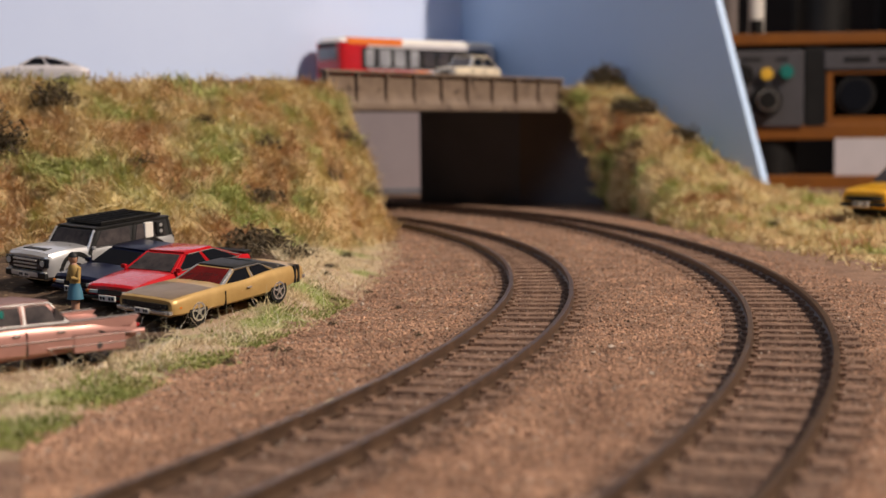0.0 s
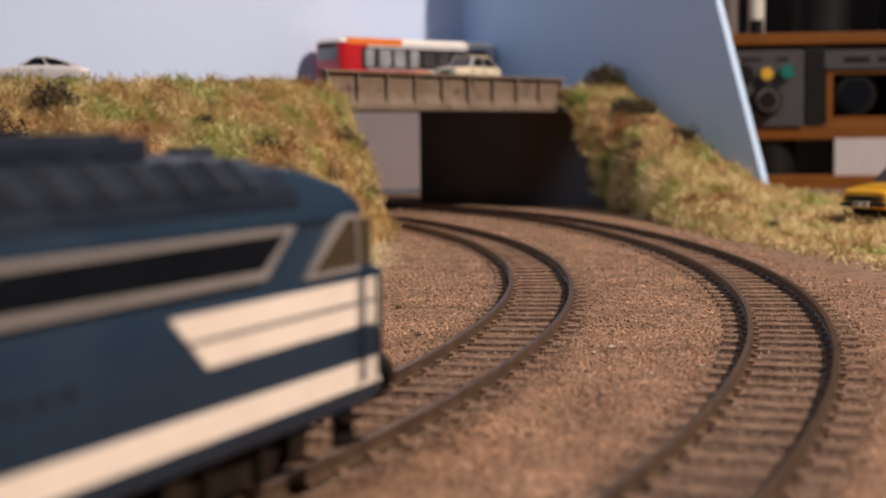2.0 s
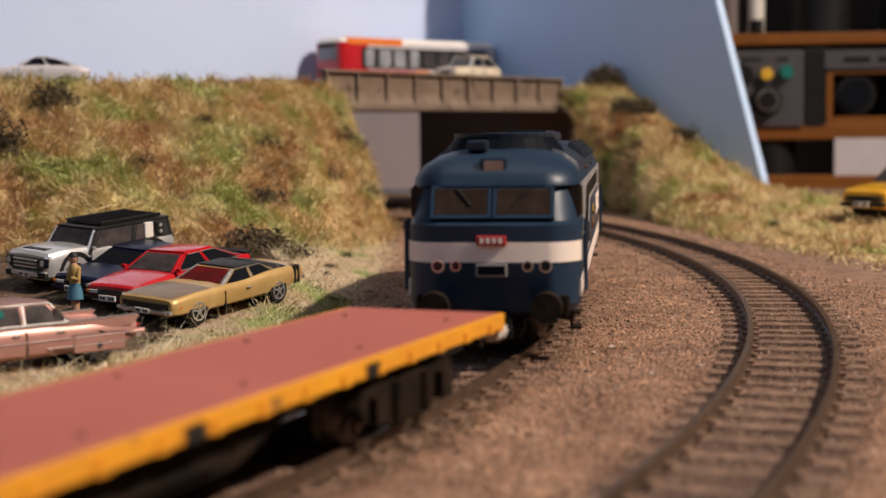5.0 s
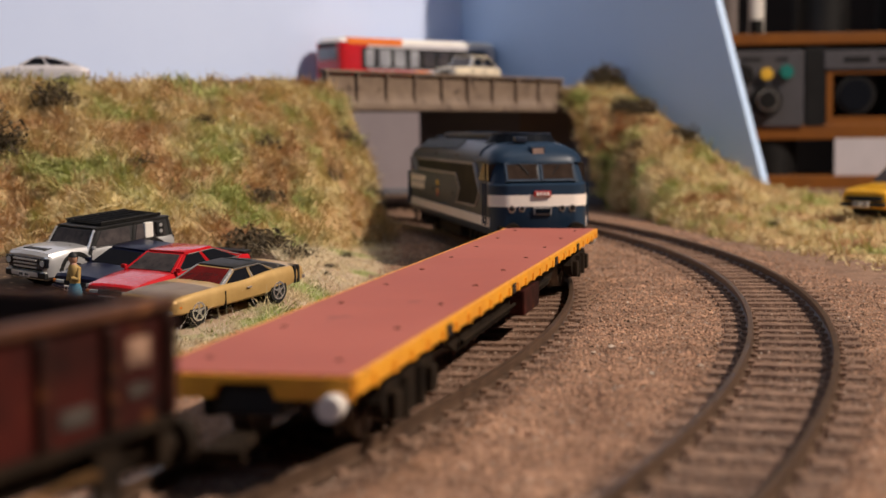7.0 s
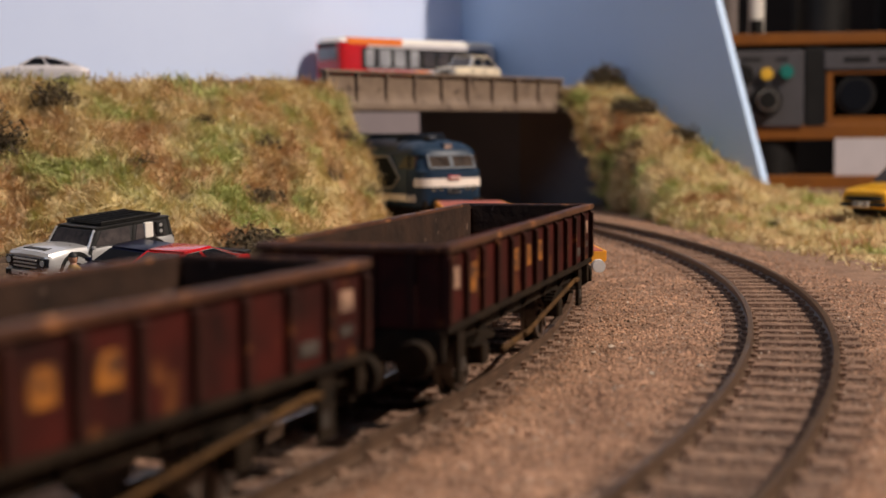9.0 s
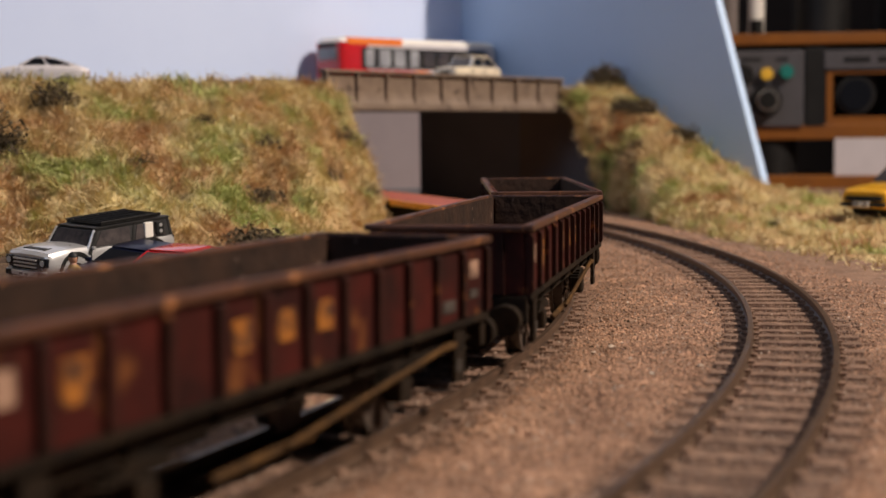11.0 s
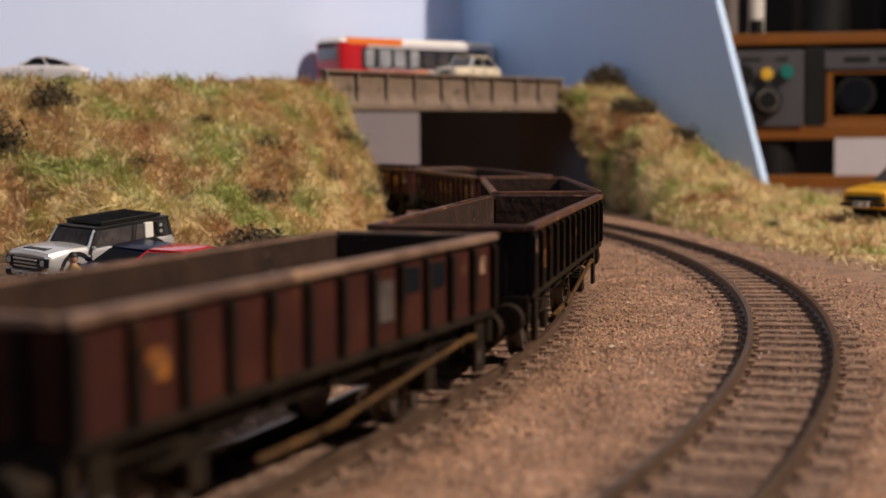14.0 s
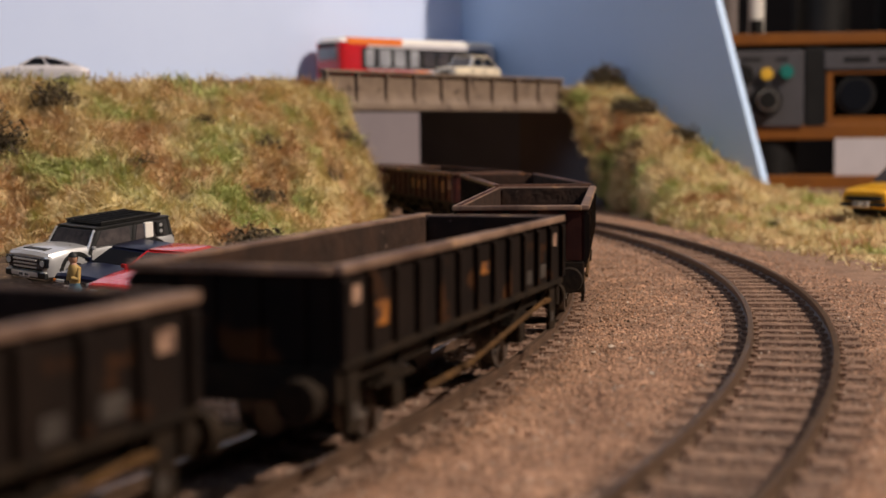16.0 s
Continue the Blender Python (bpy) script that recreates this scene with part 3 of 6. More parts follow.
def make_loco():
    t = thing("diesel_locomotive", "dark blue model diesel locomotive with cream stripes on the inner track", "locomotive")
    HL, HW = 0.0995, 0.0170
    body = part("body", stack([(0.0085, HL - 0.001, HW - 0.0008), (0.0100, HL, HW), (0.0255, HL, HW), (0.0262, HL - 0.0012, HW - 0.0003)], 0.0064, 0.0026), M["loco_blue"], t, smooth=35)
    cabs = part("cab_band", stack([(0.0262, HL - 0.0016, HW - 0.0004), (0.0330, HL - 0.0052, HW - 0.0010)], 0.0064, 0.0022), M["loco_blue"], t, smooth=35)
    roof = part("roof_edge", stack([(0.0330, HL - 0.0038, HW - 0.0004), (0.0345, HL - 0.0042, HW - 0.0006), (0.0368, HL - 0.0066, HW - 0.0020),
                                    (0.0388, HL - 0.0120, HW - 0.0048), (0.0400, HL - 0.020, HW - 0.0085), (0.0405, HL - 0.030, HW - 0.0125)], 0.0066, 0.0026), M["loco_blue"], t, smooth=50)
    # dark roof cover with its shoulder grilles
    rings = []
    for x in (-0.076, -0.0745, 0.0745, 0.078):
        k = 0.9 if abs(x) > 0.0755 else 1.0
        half = [(0.0164, 0.0352), (0.0156, 0.0372), (0.0128, 0.0393), (0.0088, 0.0406), (0.0, 0.0412)]
        pts = [(y * k, z - (1 - k) * 0.012) for y, z in half]
        ring = [(x, y, z) for y, z in pts] + [(x, -y, z) for y, z in pts[-2::-1]] + [(x, -0.010, 0.033), (x, 0.010, 0.033)]
        rings.append(ring)
    part("roof", loft(rings), M["loco_roof"], t, "dark grey ribbed roof", smooth=40)
    bm = box((0.0, 0, 0.0420), (0.116, 0.0135, 0.0026), bevel=0.0008)
    add_box(bm, (0.03, 0, 0.0434), (0.05, 0.010, 0.0008))
    part("roof_hatch", bm, M["loco_roof"], t, smooth=40)
    bm = rod((-0.068, 0, 0.0385), (-0.068, 0, 0.0426), 0.0135, 28, 0.0105)
    part("fan_cowl", bm, M["loco_black"], t, "black round fan cowl")
    part("fan_rim", ring_between([(-0.068 + 0.0108 * math.cos(a), 0.0108 * math.sin(a)) for a in np.linspace(0, 6.283, 25)[:-1]], [(-0.068 + 0.0096 * math.cos(a), 0.0096 * math.sin(a)) for a in np.linspace(0, 6.283, 25)[:-1]], 0.0424, 0.0432, "z"), M["loco_roof"], t)
    for x in (-0.085, 0.083):
        part("roof_vent", box((x, 0.004, 0.0408), (0.006, 0.004, 0.0022), bevel=0.0006), M["loco_roof"], t)
    for s in (-1, 1):
        nrm = Vector((0, s * 0.72, 0.70))
        for i in range(13):
            x = -0.022 + i * 0.0070
            m = Matrix.Translation((x, s * 0.0139, 0.0388)) @ Matrix.Rotation(-s * radians(42), 4, "X")
            bm = add_box(bmesh.new(), (0, 0, 0), (0.0050, 0.0046, 0.0006), m=m)
            g = part("grille", bm, M["loco_roof"], t)
            bm = bmesh.new()
            for k in (-1, 1):
                add_box(bm, (k * 0.0026, 0, 0.0002), (0.0005, 0.0052, 0.0010), m=m)
            part("grille_frame", bm, M["loco_slat"], g)
        y = s * HW
        o1, o2 = y + s * 0.00012, y - s * 0.0008
        # long black panel with its pale border: strip towards the front, deep block behind
        P = [(0.0718, 0.0328), (0.0645, 0.0273), (-0.0300, 0.0273), (-0.0372, 0.0225), (-0.0300, 0.0168), (-0.0700, 0.0168), (-0.0785, 0.0222), (-0.0665, 0.0328)]
        # body leans in a little above the belt, so the panel follows in two depths
        part("side_panel", prism(inset(P, 0.0009), o2, o1), M["loco_black"], t, "black panel in a pale border")
        part("panel_border", ring_between(P, inset(P, 0.00095), o2, o1 + s * 0.00025), M["loco_grey"], t, "pale grey border line")
        # cab window with border, at both ends
        for e in (1, -1):
            T = [(e * 0.0760, 0.0268), (e * 0.0850, 0.0328), (e * 0.0875, 0.0328), (e * 0.0880, 0.0268)]
            part("cab_window", prism(T, y - s * 0.0012, y + s * 0.00012), M["clear_pane"], t, "side cab window")
            if e > 0:
                part("window_border", ring_between([(e * 0.0745, 0.0262), (e * 0.0842, 0.0334), (e * 0.0880, 0.0334), (e * 0.0886, 0.0262)], T, y - s * 0.0012, y + s * 0.0003), M["loco_grey"], t)
            D = [(e * 0.0892, 0.0268), (e * 0.0892, 0.0325), (e * 0.0930, 0.0325), (e * 0.0930, 0.0268)]
            part("door_window", prism(D, y - s * 0.003, y - s * 0.0002), M["clear_pane"], t)
            for x in (0.0882, 0.0928):
                part("handrail", rod((e * x, y + s * 0.0009, 0.0120), (e * x, y + s * 0.0009, 0.0262), 0.00035, 6), M["loco_blue"], t)
        part("waist_stripe", prism([(-0.0945, 0.0112), (0.0945, 0.0112), (0.0945, 0.0145), (-0.0945, 0.0145)], y - s * 0.001, y + s * 0.00018), M["cream"], t, "cream stripe along the sill")
        for z0, z1, x0 in ((0.0222, 0.0250, 0.0452), (0.0190, 0.0217, 0.0490)):
            part("front_stripe", prism([(x0, z1), (0.0945, z1), (0.0945, z0), (x0 + 0.0032, z0)], y - s * 0.001, y + s * 0.00018), M["cream"], t, "slanted cream stripe")
        # shield on the side: plain coloured fields
        for z0, z1, m_ in ((0.0221, 0.0240, "yellow_plate"), (0.0214, 0.0221, "loco_black"), (0.0205, 0.0214, "loco_grey"), (0.0191, 0.0205, "crest_orange")):
            part("crest", prism([(0.0115, z0), (0.0163, z0), (0.0163, z1), (0.0115, z1)], y - s * 0.0005, y + s * 0.0003), M[m_], t, "small coloured shield")
        part("crest", prism([(0.0117, 0.0191), (0.0161, 0.0191), (0.0157, 0.0181), (0.0140, 0.0173), (0.0121, 0.0181)], y - s * 0.0005, y + s * 0.0003), M["red_plate"], t, "small coloured shield")
        for i, x in enumerate((-0.0245, -0.0215, 0.020, 0.024, 0.028)):
            part("side_plate", prism([(x, 0.0196), (x + 0.0022, 0.0196), (x + 0.0022, 0.0208), (x, 0.0208)], y - s * 0.0005, y + s * 0.00015), M["loco_roof"], t)
        for x in (-0.030, 0.018):
            part("roof_lamp", box((x, s * 0.0164, 0.0349), (0.0015, 0.0008, 0.0007), bevel=0.0002), M["stripe_yellow"], t)
        # sill notches and steps
        for e in (-1, 1):
            bm = box((e * 0.0875, s * 0.0150, 0.0062), (0.0050, 0.0006, 0.0050))
            for z in (0.0042, 0.0072):
                add_box(bm, (e * 0.0875, s * 0.0158, z), (0.0052, 0.0022, 0.0005))
            part("step", bm, M["underframe"], t)
        part("tank", box((0.0, s * 0.0095, 0.0065), (0.050, 0.010, 0.0062), bevel=0.0008), M["underframe"], t)
    for e in (-1, 1):
        # nose: windscreens, cream band, lamps, plate
        f = e * (HL + 0.0012)
        sl = math.atan2(0.0036, 0.0068)
        for s in (-1, 1):
            m = Matrix.Translation((e * (HL - 0.00165), s * 0.0061, 0.0296)) @ Matrix.Rotation(-e * sl, 4, "Y")
            wscr = part("windscreen", add_box(bmesh.new(), (0, 0, 0), (0.0018, 0.0108, 0.0060), bevel=0.0004, m=m), M["clear_pane"], t, "dark cab windscreen")
            bm = bmesh.new()
            for c, sz in (((0, 0, 0.0032), (0.0019, 0.0118, 0.0007)), ((0, 0, -0.0032), (0.0019, 0.0118, 0.0007)), ((0, 0.0056, 0), (0.0019, 0.0007, 0.0066)), ((0, -0.0056, 0), (0.0019, 0.0007, 0.0066))):
                add_box(bm, c, sz, m=m)
            part("window_frame", bm, M["loco_blue"], wscr)
            part("wiper", add_rod(bmesh.new(), m @ Vector((e * 0.0011, s * 0.001, 0.0028)), m @ Vector((e * 0.0011, -s * 0.002, -0.001)), 0.0002, 5), M["black_matt"], wscr)
            for y, r in ((0.0105, 0.0013), (0.0070, 0.0011)):
                lampo = part("headlight", rod((f - e * 0.002, s * y, 0.0176), (f + e * 0.0006, s * y, 0.0176), r, 16), M["chrome"], t)
                part("lens", rod((f + e * 0.0006, s * y, 0.0176), (f + e * 0.0008, s * y, 0.0176), r * 0.72, 16), M["glass_dark"], lampo)
        band = [[(x, y, z) for x, y in rounded(HL + 0.00018, HW + 0.00018, 0.0064, 0.0026, 10) if x * e > 0.0905] for z in (0.0183, 0.0222)]
        for rr in band:
            rr.sort(key=lambda p: p[1])
        bm = bmesh.new()
        va, vb = [[bm.verts.new(p) for p in rr] for rr in band]
        inner = [[bm.verts.new((p[0] - e * 0.0008, p[1] * 0.95, p[2])) for p in rr] for rr in band]
        for i in range(len(va) - 1):
            bm.faces.new((va[i], va[i + 1], vb[i + 1], vb[i]))
            bm.faces.new((vb[i], vb[i + 1], inner[1][i + 1], inner[1][i]))
            bm.faces.new((va[i], va[i + 1], inner[0][i + 1], inner[0][i]))
        part("nose_band", bm, M["cream"], t, "cream band round the nose", smooth=40)
        bm = bmesh.new()
        part("nose_plate", box((f + e * 0.0009, 0, 0.0226), (0.0012, 0.0058, 0.0019), bevel=0.0002), M["red_plate"], t, "red maker's plate")
        for k in range(4):
            part("plate_bar", box((f + e * 0.0016, -0.0018 + k * 0.0012, 0.0226), (0.0002, 0.0007, 0.0011)), M["white_paint"], t)
        pl = part("number_plate", box((f + e * 0.0008, 0, 0.0168), (0.0010, 0.0062, 0.0026), bevel=0.0003), M["loco_grey"], t)
        part("plate_bar", box((f + e * 0.00135, 0, 0.0168), (0.0002, 0.0052, 0.0017)), M["loco_black"], pl)
        hb = part("lamp_box", box((e * (HL - 0.0062), 0, 0.0366), (0.004, 0.0052, 0.0038), bevel=0.0004), M["loco_blue"], t, "roof headlamp box")
        part("lamp_glass", box((e * (HL - 0.0041), 0, 0.0366), (0.0004, 0.0038, 0.0026)), M["lamp_tan"], hb)
        part("buffer_beam", box((e * (HL - 0.001), 0, 0.0098), (0.0030, 0.0300, 0.0042), bevel=0.0005), M["underframe"], t)
        buffers(t, e * (HL + 0.0005), 0.0100, e, y=0.0108, r=0.0031, length=0.0065)
        for s in (-1, 1):
            rings = []
            for a in np.linspace(0, math.pi, 9):
                c = Vector((e * (HL + 0.002), s * 0.005 + 0.0016 * math.cos(a), 0.0075 - 0.0035 * math.sin(a)))
                w = Vector((0, math.cos(a), -math.sin(a)))
                rings.append([c + w * 0.0003 * math.cos(q) + Vector((0.0003 * math.sin(q), 0, 0)) for q in np.linspace(0, 6.283, 7)[:-1]])
            bm = loft(rings)
            part("brake_hose", bm, M["black_matt"], t)
        bogie(t, e * 0.062, 0.027, r=0.0063)
    part("frame", box((0, 0, 0.0086), (0.180, 0.024, 0.0030)), M["underframe"], t)
    return t


def make_flat():
    t = thing("flat_wagon", "long bogie flat wagon with red deck and yellow frame", "wagon")
    L, w, top = 0.284, 0.0285, 0.0132
    hl = L / 2
    dk = part("deck", box((0, 0, top - 0.0004), (L - 0.001, w - 0.0008, 0.0009)), M["deck_red"], t, "plain red-brown deck")
    for x in np.linspace(-hl + 0.012, hl - 0.012, 9):
        for s in (-1, 1):
            part("lashing_ring", rod((x, s * w * 0.32, top), (x, s * w * 0.32, top + 0.0002), 0.0005, 10), M["rust_red"], t)
    for s in (-1, 1):
        f = part("side_sill", box((0, s * w / 2, top - 0.0013), (L, 0.0010, 0.0026), bevel=0.0002), M["frame_yellow"], t, "scuffed yellow side sill")
        rnd = random.Random(3)
        for x in np.linspace(-hl + 0.008, hl - 0.008, 26):
            part("cleat", prism([(x, top - 0.0026), (x + 0.0022, top - 0.0026), (x + 0.0017, top - 0.0010), (x + 0.0004, top - 0.0010)], s * (w / 2 + 0.0003), s * (w / 2 + 0.0009)), M["frame_yellow"], f)
        for x in (-0.085, -0.02, 0.045, 0.09):
            part("data_panel", box((x, s * (w / 2 + 0.0006), top - 0.0017), (0.004, 0.0003, 0.0019)), M["black_matt"], f)
        bm = prism([(-0.080, top - 0.003), (0.080, top - 0.003), (0.060, 0.0042), (-0.060, 0.0042)], s * 0.0095, s * 0.0108)
        part("truss", bm, M["underframe"], t)
        part("box", box((0.010, s * 0.0122, 0.0062), (0.022, 0.0036, 0.0056), bevel=0.0004), M["rust_red"], t, "rusty red equipment box")
        part("pipe", rod((-0.06, s * 0.0118, 0.0060), (0.055, s * 0.0118, 0.0060), 0.0004, 6), M["underframe"], t)
    for e in (-1, 1):
        # end beam with the coupling notch
        beam = [(-w / 2, top - 0.0032), (-0.0042, top - 0.0032), (-0.0034, top - 0.0012), (0.0034, top - 0.0012), (0.0042, top - 0.0032), (w / 2, top - 0.0032), (w / 2, top - 0.0002), (-w / 2, top - 0.0002)]
        part("end_beam", prism(beam, e * (hl - 0.001), e * (hl + 0.0004), "x"), M["frame_yellow"], t, "yellow end beam")
        part("draw_gear", box((e * (hl - 0.004), 0, top - 0.0036), (0.006, 0.009, 0.0042), bevel=0.0006), M["black_matt"], t)
        buffers(t, e * hl, top - 0.0036, e, y=0.0122, r=0.0017, material=M["buffer_white"], length=0.0040)
        bogie(t, e * 0.106, 0.0235, r=0.0052, half=0.0118)
    part("centre_sill", box((0, 0, top - 0.0035), (L - 0.01, 0.008, 0.005)), M["underframe"], t)
    return t


def make_wagon(paint, rim, marks, seed, L):
    """A two-axle open box wagon, ribbed sides, hollow."""
    rnd = random.Random(seed)
    label = {"rust_red": "rusty red open box wagon with ribbed sides", "rust_brown": "dull red-brown open box wagon with ribbed sides", "weather_grey": "weathered dark grey open box wagon with ribbed sides"}[paint]
    t = thing("open_wagon", label, "wagon", group="open wagons of the train")
    w, z0, z1 = 0.0304, 0.0145, 0.0270
    hl, hw, th = L / 2, w / 2, 0.0009
    for s in (-1, 1):
        side = part("side", box((0, s * (hw - 0.0011), (z0 + z1) / 2), (L - 0.0016, th, z1 - z0)), M[paint], t)
        n = 13
        for i in range(n):
            x = -hl + 0.0012 + (L - 0.0024) * i / (n - 1)
            poly = [(s * (hw - 0.0008), z0 - 0.0004), (s * (hw + 0.0002), z0 + 0.0006), (s * (hw + 0.0003), z1 - 0.0022), (s * (hw - 0.0008), z1 - 0.0012)]
            part("rib", prism(poly, x - 0.0008, x + 0.0008, "x"), M["weather_grey"] if paint == "rust_brown" else M["rust_rib"] if paint == "rust_red" else M[paint], side)
        bm = box((0, s * (hw - 0.0007), z1 - 0.0006), (L, 0.0020, 0.0012), bevel=0.0003)
        for v in bm.verts:
            v.co.z += 0.00018 * noise.noise(Vector((v.co.x * 60, seed, s)))
        part("top_rail", bm, M[rim], t, "worn rusty top rail")
        part("lower_rail", box((0, s * (hw - 0.0012), z0 - 0.0003), (L - 0.001, 0.0020, 0.0011)), M["underframe"], side)
        part("lining", box((0, s * (hw - 0.0018), (z0 + z1) / 2), (L - 0.004, 0.0005, z1 - z0 - 0.001)), M["inside_dirt"], side)
        for k, zk, ww, hh, m_ in marks:
            x = -hl + 0.0012 + (L - 0.0024) * (k + 0.5) / (n - 1)
            part("marking", box((x, s * (hw - 0.00055), z0 + zk * 0.88), (ww, 0.0003, hh * 0.92)), M[m_], side)
        # solebar, springs, brake rigging
        part("solebar", box((0, s * 0.0118, z0 - 0.0023), (L - 0.003, 0.0012, 0.0034)), M["underframe"], t)
        for x in np.linspace(-hl + 0.010, hl - 0.010, 7):
            part("bracket", prism([(s * 0.0118, z0 - 0.0038), (s * 0.0128, z0 - 0.0036), (s * (hw - 0.0006), z0 - 0.0008), (s * 0.0118, z0 - 0.0008)], x - 0.0005, x + 0.0005, "x"), M["underframe"], t)
        for e in (-1, 1):
            ax = e * 0.0330
            bm = prism([(ax - 0.0052, z0 - 0.003), (ax + 0.0052, z0 - 0.003), (ax + 0.0016, 0.0048), (ax - 0.0016, 0.0048)], s * 0.0104, s * 0.0110)
            add_box(bm, (ax, s * 0.0122, 0.0066), (0.0040, 0.0026, 0.0036), bevel=0.0005)
            for q in range(4):
                add_box(bm, (ax, s * 0.0122, 0.0088 + q * 0.0005), (0.016 - q * 0.003, 0.0018, 0.0004))
            part("axle_guard", bm, M["underframe"], t)
            bm = box((e * 0.0520, s * 0.0138, 0.0094), (0.0042, 0.0007, 0.0090))
            part("end_step", bm, M["underframe"], t)
            part("label_plate", box((e * 0.0520 - e * 0.0007, s * 0.01422, 0.0075), (0.0020, 0.0002, 0.0018)), M["patch_grey"], t)
        bm = rod((-0.004, s * 0.0138, 0.0058), (0.046, s * 0.0138, 0.0108), 0.00045, 6)
        add_rod(bm, (0.046, s * 0.0138, 0.0108), (0.0505, s * 0.0138, 0.0108), 0.0006, 6)
        add_rod(bm, (-0.020, s * 0.0130, 0.0052), (0.004, s * 0.0130, 0.0056), 0.0006, 6)
        part("brake_lever", bm, M["lever"], t, "dirty brake lever")
    for e in (-1, 1):
        end = part("end", box((e * (hl - 0.0008), 0, (z0 + z1) / 2), (th, w - 0.0030, z1 - z0)), M[paint], t)
        for y in (-0.0095, -0.0032, 0.0032, 0.0095):
            part("rib", box((e * (hl - 0.0001), y, (z0 + z1) / 2 - 0.0005), (0.0009, 0.0014, z1 - z0 - 0.001)), M["weather_grey"] if paint == "rust_brown" else M["rust_rib"] if paint == "rust_red" else M[paint], end)
        part("top_rail", box((e * (hl - 0.0005), 0, z1 - 0.0006), (0.0020, w - 0.0028, 0.00115), bevel=0.0003), M[rim], t)
        part("lining", box((e * (hl - 0.0016), 0, (z0 + z1) / 2), (0.0005, w - 0.0048, z1 - z0 - 0.001)), M["inside_dirt"], end)
        part("headstock", box((e * (hl - 0.0012), 0, z0 - 0.0028), (0.0020, 0.0285, 0.0050), bevel=0.0003), M["underframe"], t)
        buffers(t, e * hl, 0.0105, e, y=0.0112, r=0.0029, length=0.0062)
        wheelset(t, e * 0.0330, 0.0060)
    part("floor_plate", box((0, 0, z0 + 0.0005), (L - 0.003, w - 0.004, 0.0012)), M["inside_dirt"], t, "dirty bare floor inside")
    part("cross_beam", box((0, 0, z0 - 0.0022), (0.10, 0.006, 0.0042)), M["underframe"], t)
    bm = box((-0.004, 0.004, 0.0072), (0.012, 0.007, 0.005), bevel=0.0006)
    part("air_tank", bm, M["underframe"], t)
    return t


Y3 = [(k, 0.0072, 0.0042, 0.0042, "stripe_yellow") for k in (4, 5, 6)]
MARKS_RED = Y3 + [(11, 0.0085, 0.0036, 0.0030, "patch_white"), (11, 0.0042, 0.0034, 0.0014, "patch_grey"), (10, 0.0030, 0.0050, 0.0020, "patch_grey"), (0, 0.0080, 0.003, 0.0036, "patch_white"), (1, 0.0070, 0.0045, 0.0050, "stripe_yellow")]
MARKS_GREY = [(6, 0.0075, 0.0048, 0.0020, "stripe_yellow"), (11, 0.0090, 0.0030, 0.0026, "patch_white"), (10, 0.0030, 0.0046, 0.0026, "patch_grey"), (9, 0.0026, 0.0034, 0.0026, "patch_grey"), (0, 0.0095, 0.0028, 0.0026, "patch_white"), (1, 0.0056, 0.0046, 0.0036, "stripe_yellow")]
MARKS_BROWN = [(1, 0.0065, 0.0040, 0.0036, "stripe_yellow"), (7, 0.0068, 0.0046, 0.0060, "patch_grey"), (8, 0.0092, 0.0050, 0.0040, "loco_black"), (9, 0.0090, 0.0050, 0.0040, "loco_black"), (11, 0.0088, 0.0020, 0.0030, "patch_white")]

loco = make_loco()
flat = make_flat()
TRAIN = [(loco, 0.0, 0.204, 0.124), (flat, 0.237, 0.286, 0.24)]
for i, (paint, rim, marks) in enumerate((("rust_red", "rim_rust", MARKS_RED), ("rust_red", "rim_rust", MARKS_RED), ("rust_red", "rim_rust", MARKS_RED), ("weather_grey", "rim_rust", MARKS_GREY),
                                         ("rust_brown", "rim_worn", MARKS_BROWN), ("weather_grey", "rim_worn", MARKS_GREY), ("weather_grey", "rim_worn", MARKS_GREY))):
    # the last three are of a shorter build
    length = 0.126 if i < 4 else 0.1155
    TRAIN.append((make_wagon(paint, rim, marks, i + 2, length), 0.554 + 0.148 * i - (0.003 if i in (4, 6) else 0.0), length + 0.001, 0.066))

# ---- model cars ----


def carve(ob, cutter):
    """Cuts a bmesh out of a mesh object for good."""
    me = bpy.data.meshes.new("cutter")
    cutter.to_mesh(me)
    cutter.free()
    c = new("cutter", me)
    md = ob.modifiers.new("cut", "BOOLEAN")
    md.operation, md.object, md.solver = "DIFFERENCE", c, "EXACT"
    bpy.context.view_layer.update()
    done = bpy.data.meshes.new_from_object(ob.evaluated_get(bpy.context.evaluated_depsgraph_get()))
    ob.modifiers.clear()
    ob.data = done
    bpy.data.objects.remove(c)
    bpy.data.meshes.remove(me)


def pane_on(quad, u0, u1, v0, v1, lift, thick=0.0003):
    """A pane on a four-cornered face: shares u along, v up; lifted outwards."""
    a, b, c, d = (Vector(q) for q in quad)
    nrm = (b - a).cross(d - a).normalized()
    def at(u, v):
        return a.lerp(b, u).lerp(d.lerp(c, u), v)
    pts = [at(u0[0], v0), at(u1[0], v0), at(u1[1], v1), at(u0[1], v1)]
    bm = bmesh.new()
    lo = [bm.verts.new(p - nrm * thick) for p in pts]
    hi = [bm.verts.new(p + nrm * lift) for p in pts]
    bm.faces.new(lo)
    bm.faces.new(hi)
    for i in range(4):
        bm.faces.new((lo[i], lo[(i + 1) % 4], hi[(i + 1) % 4], hi[i]))
    return bm


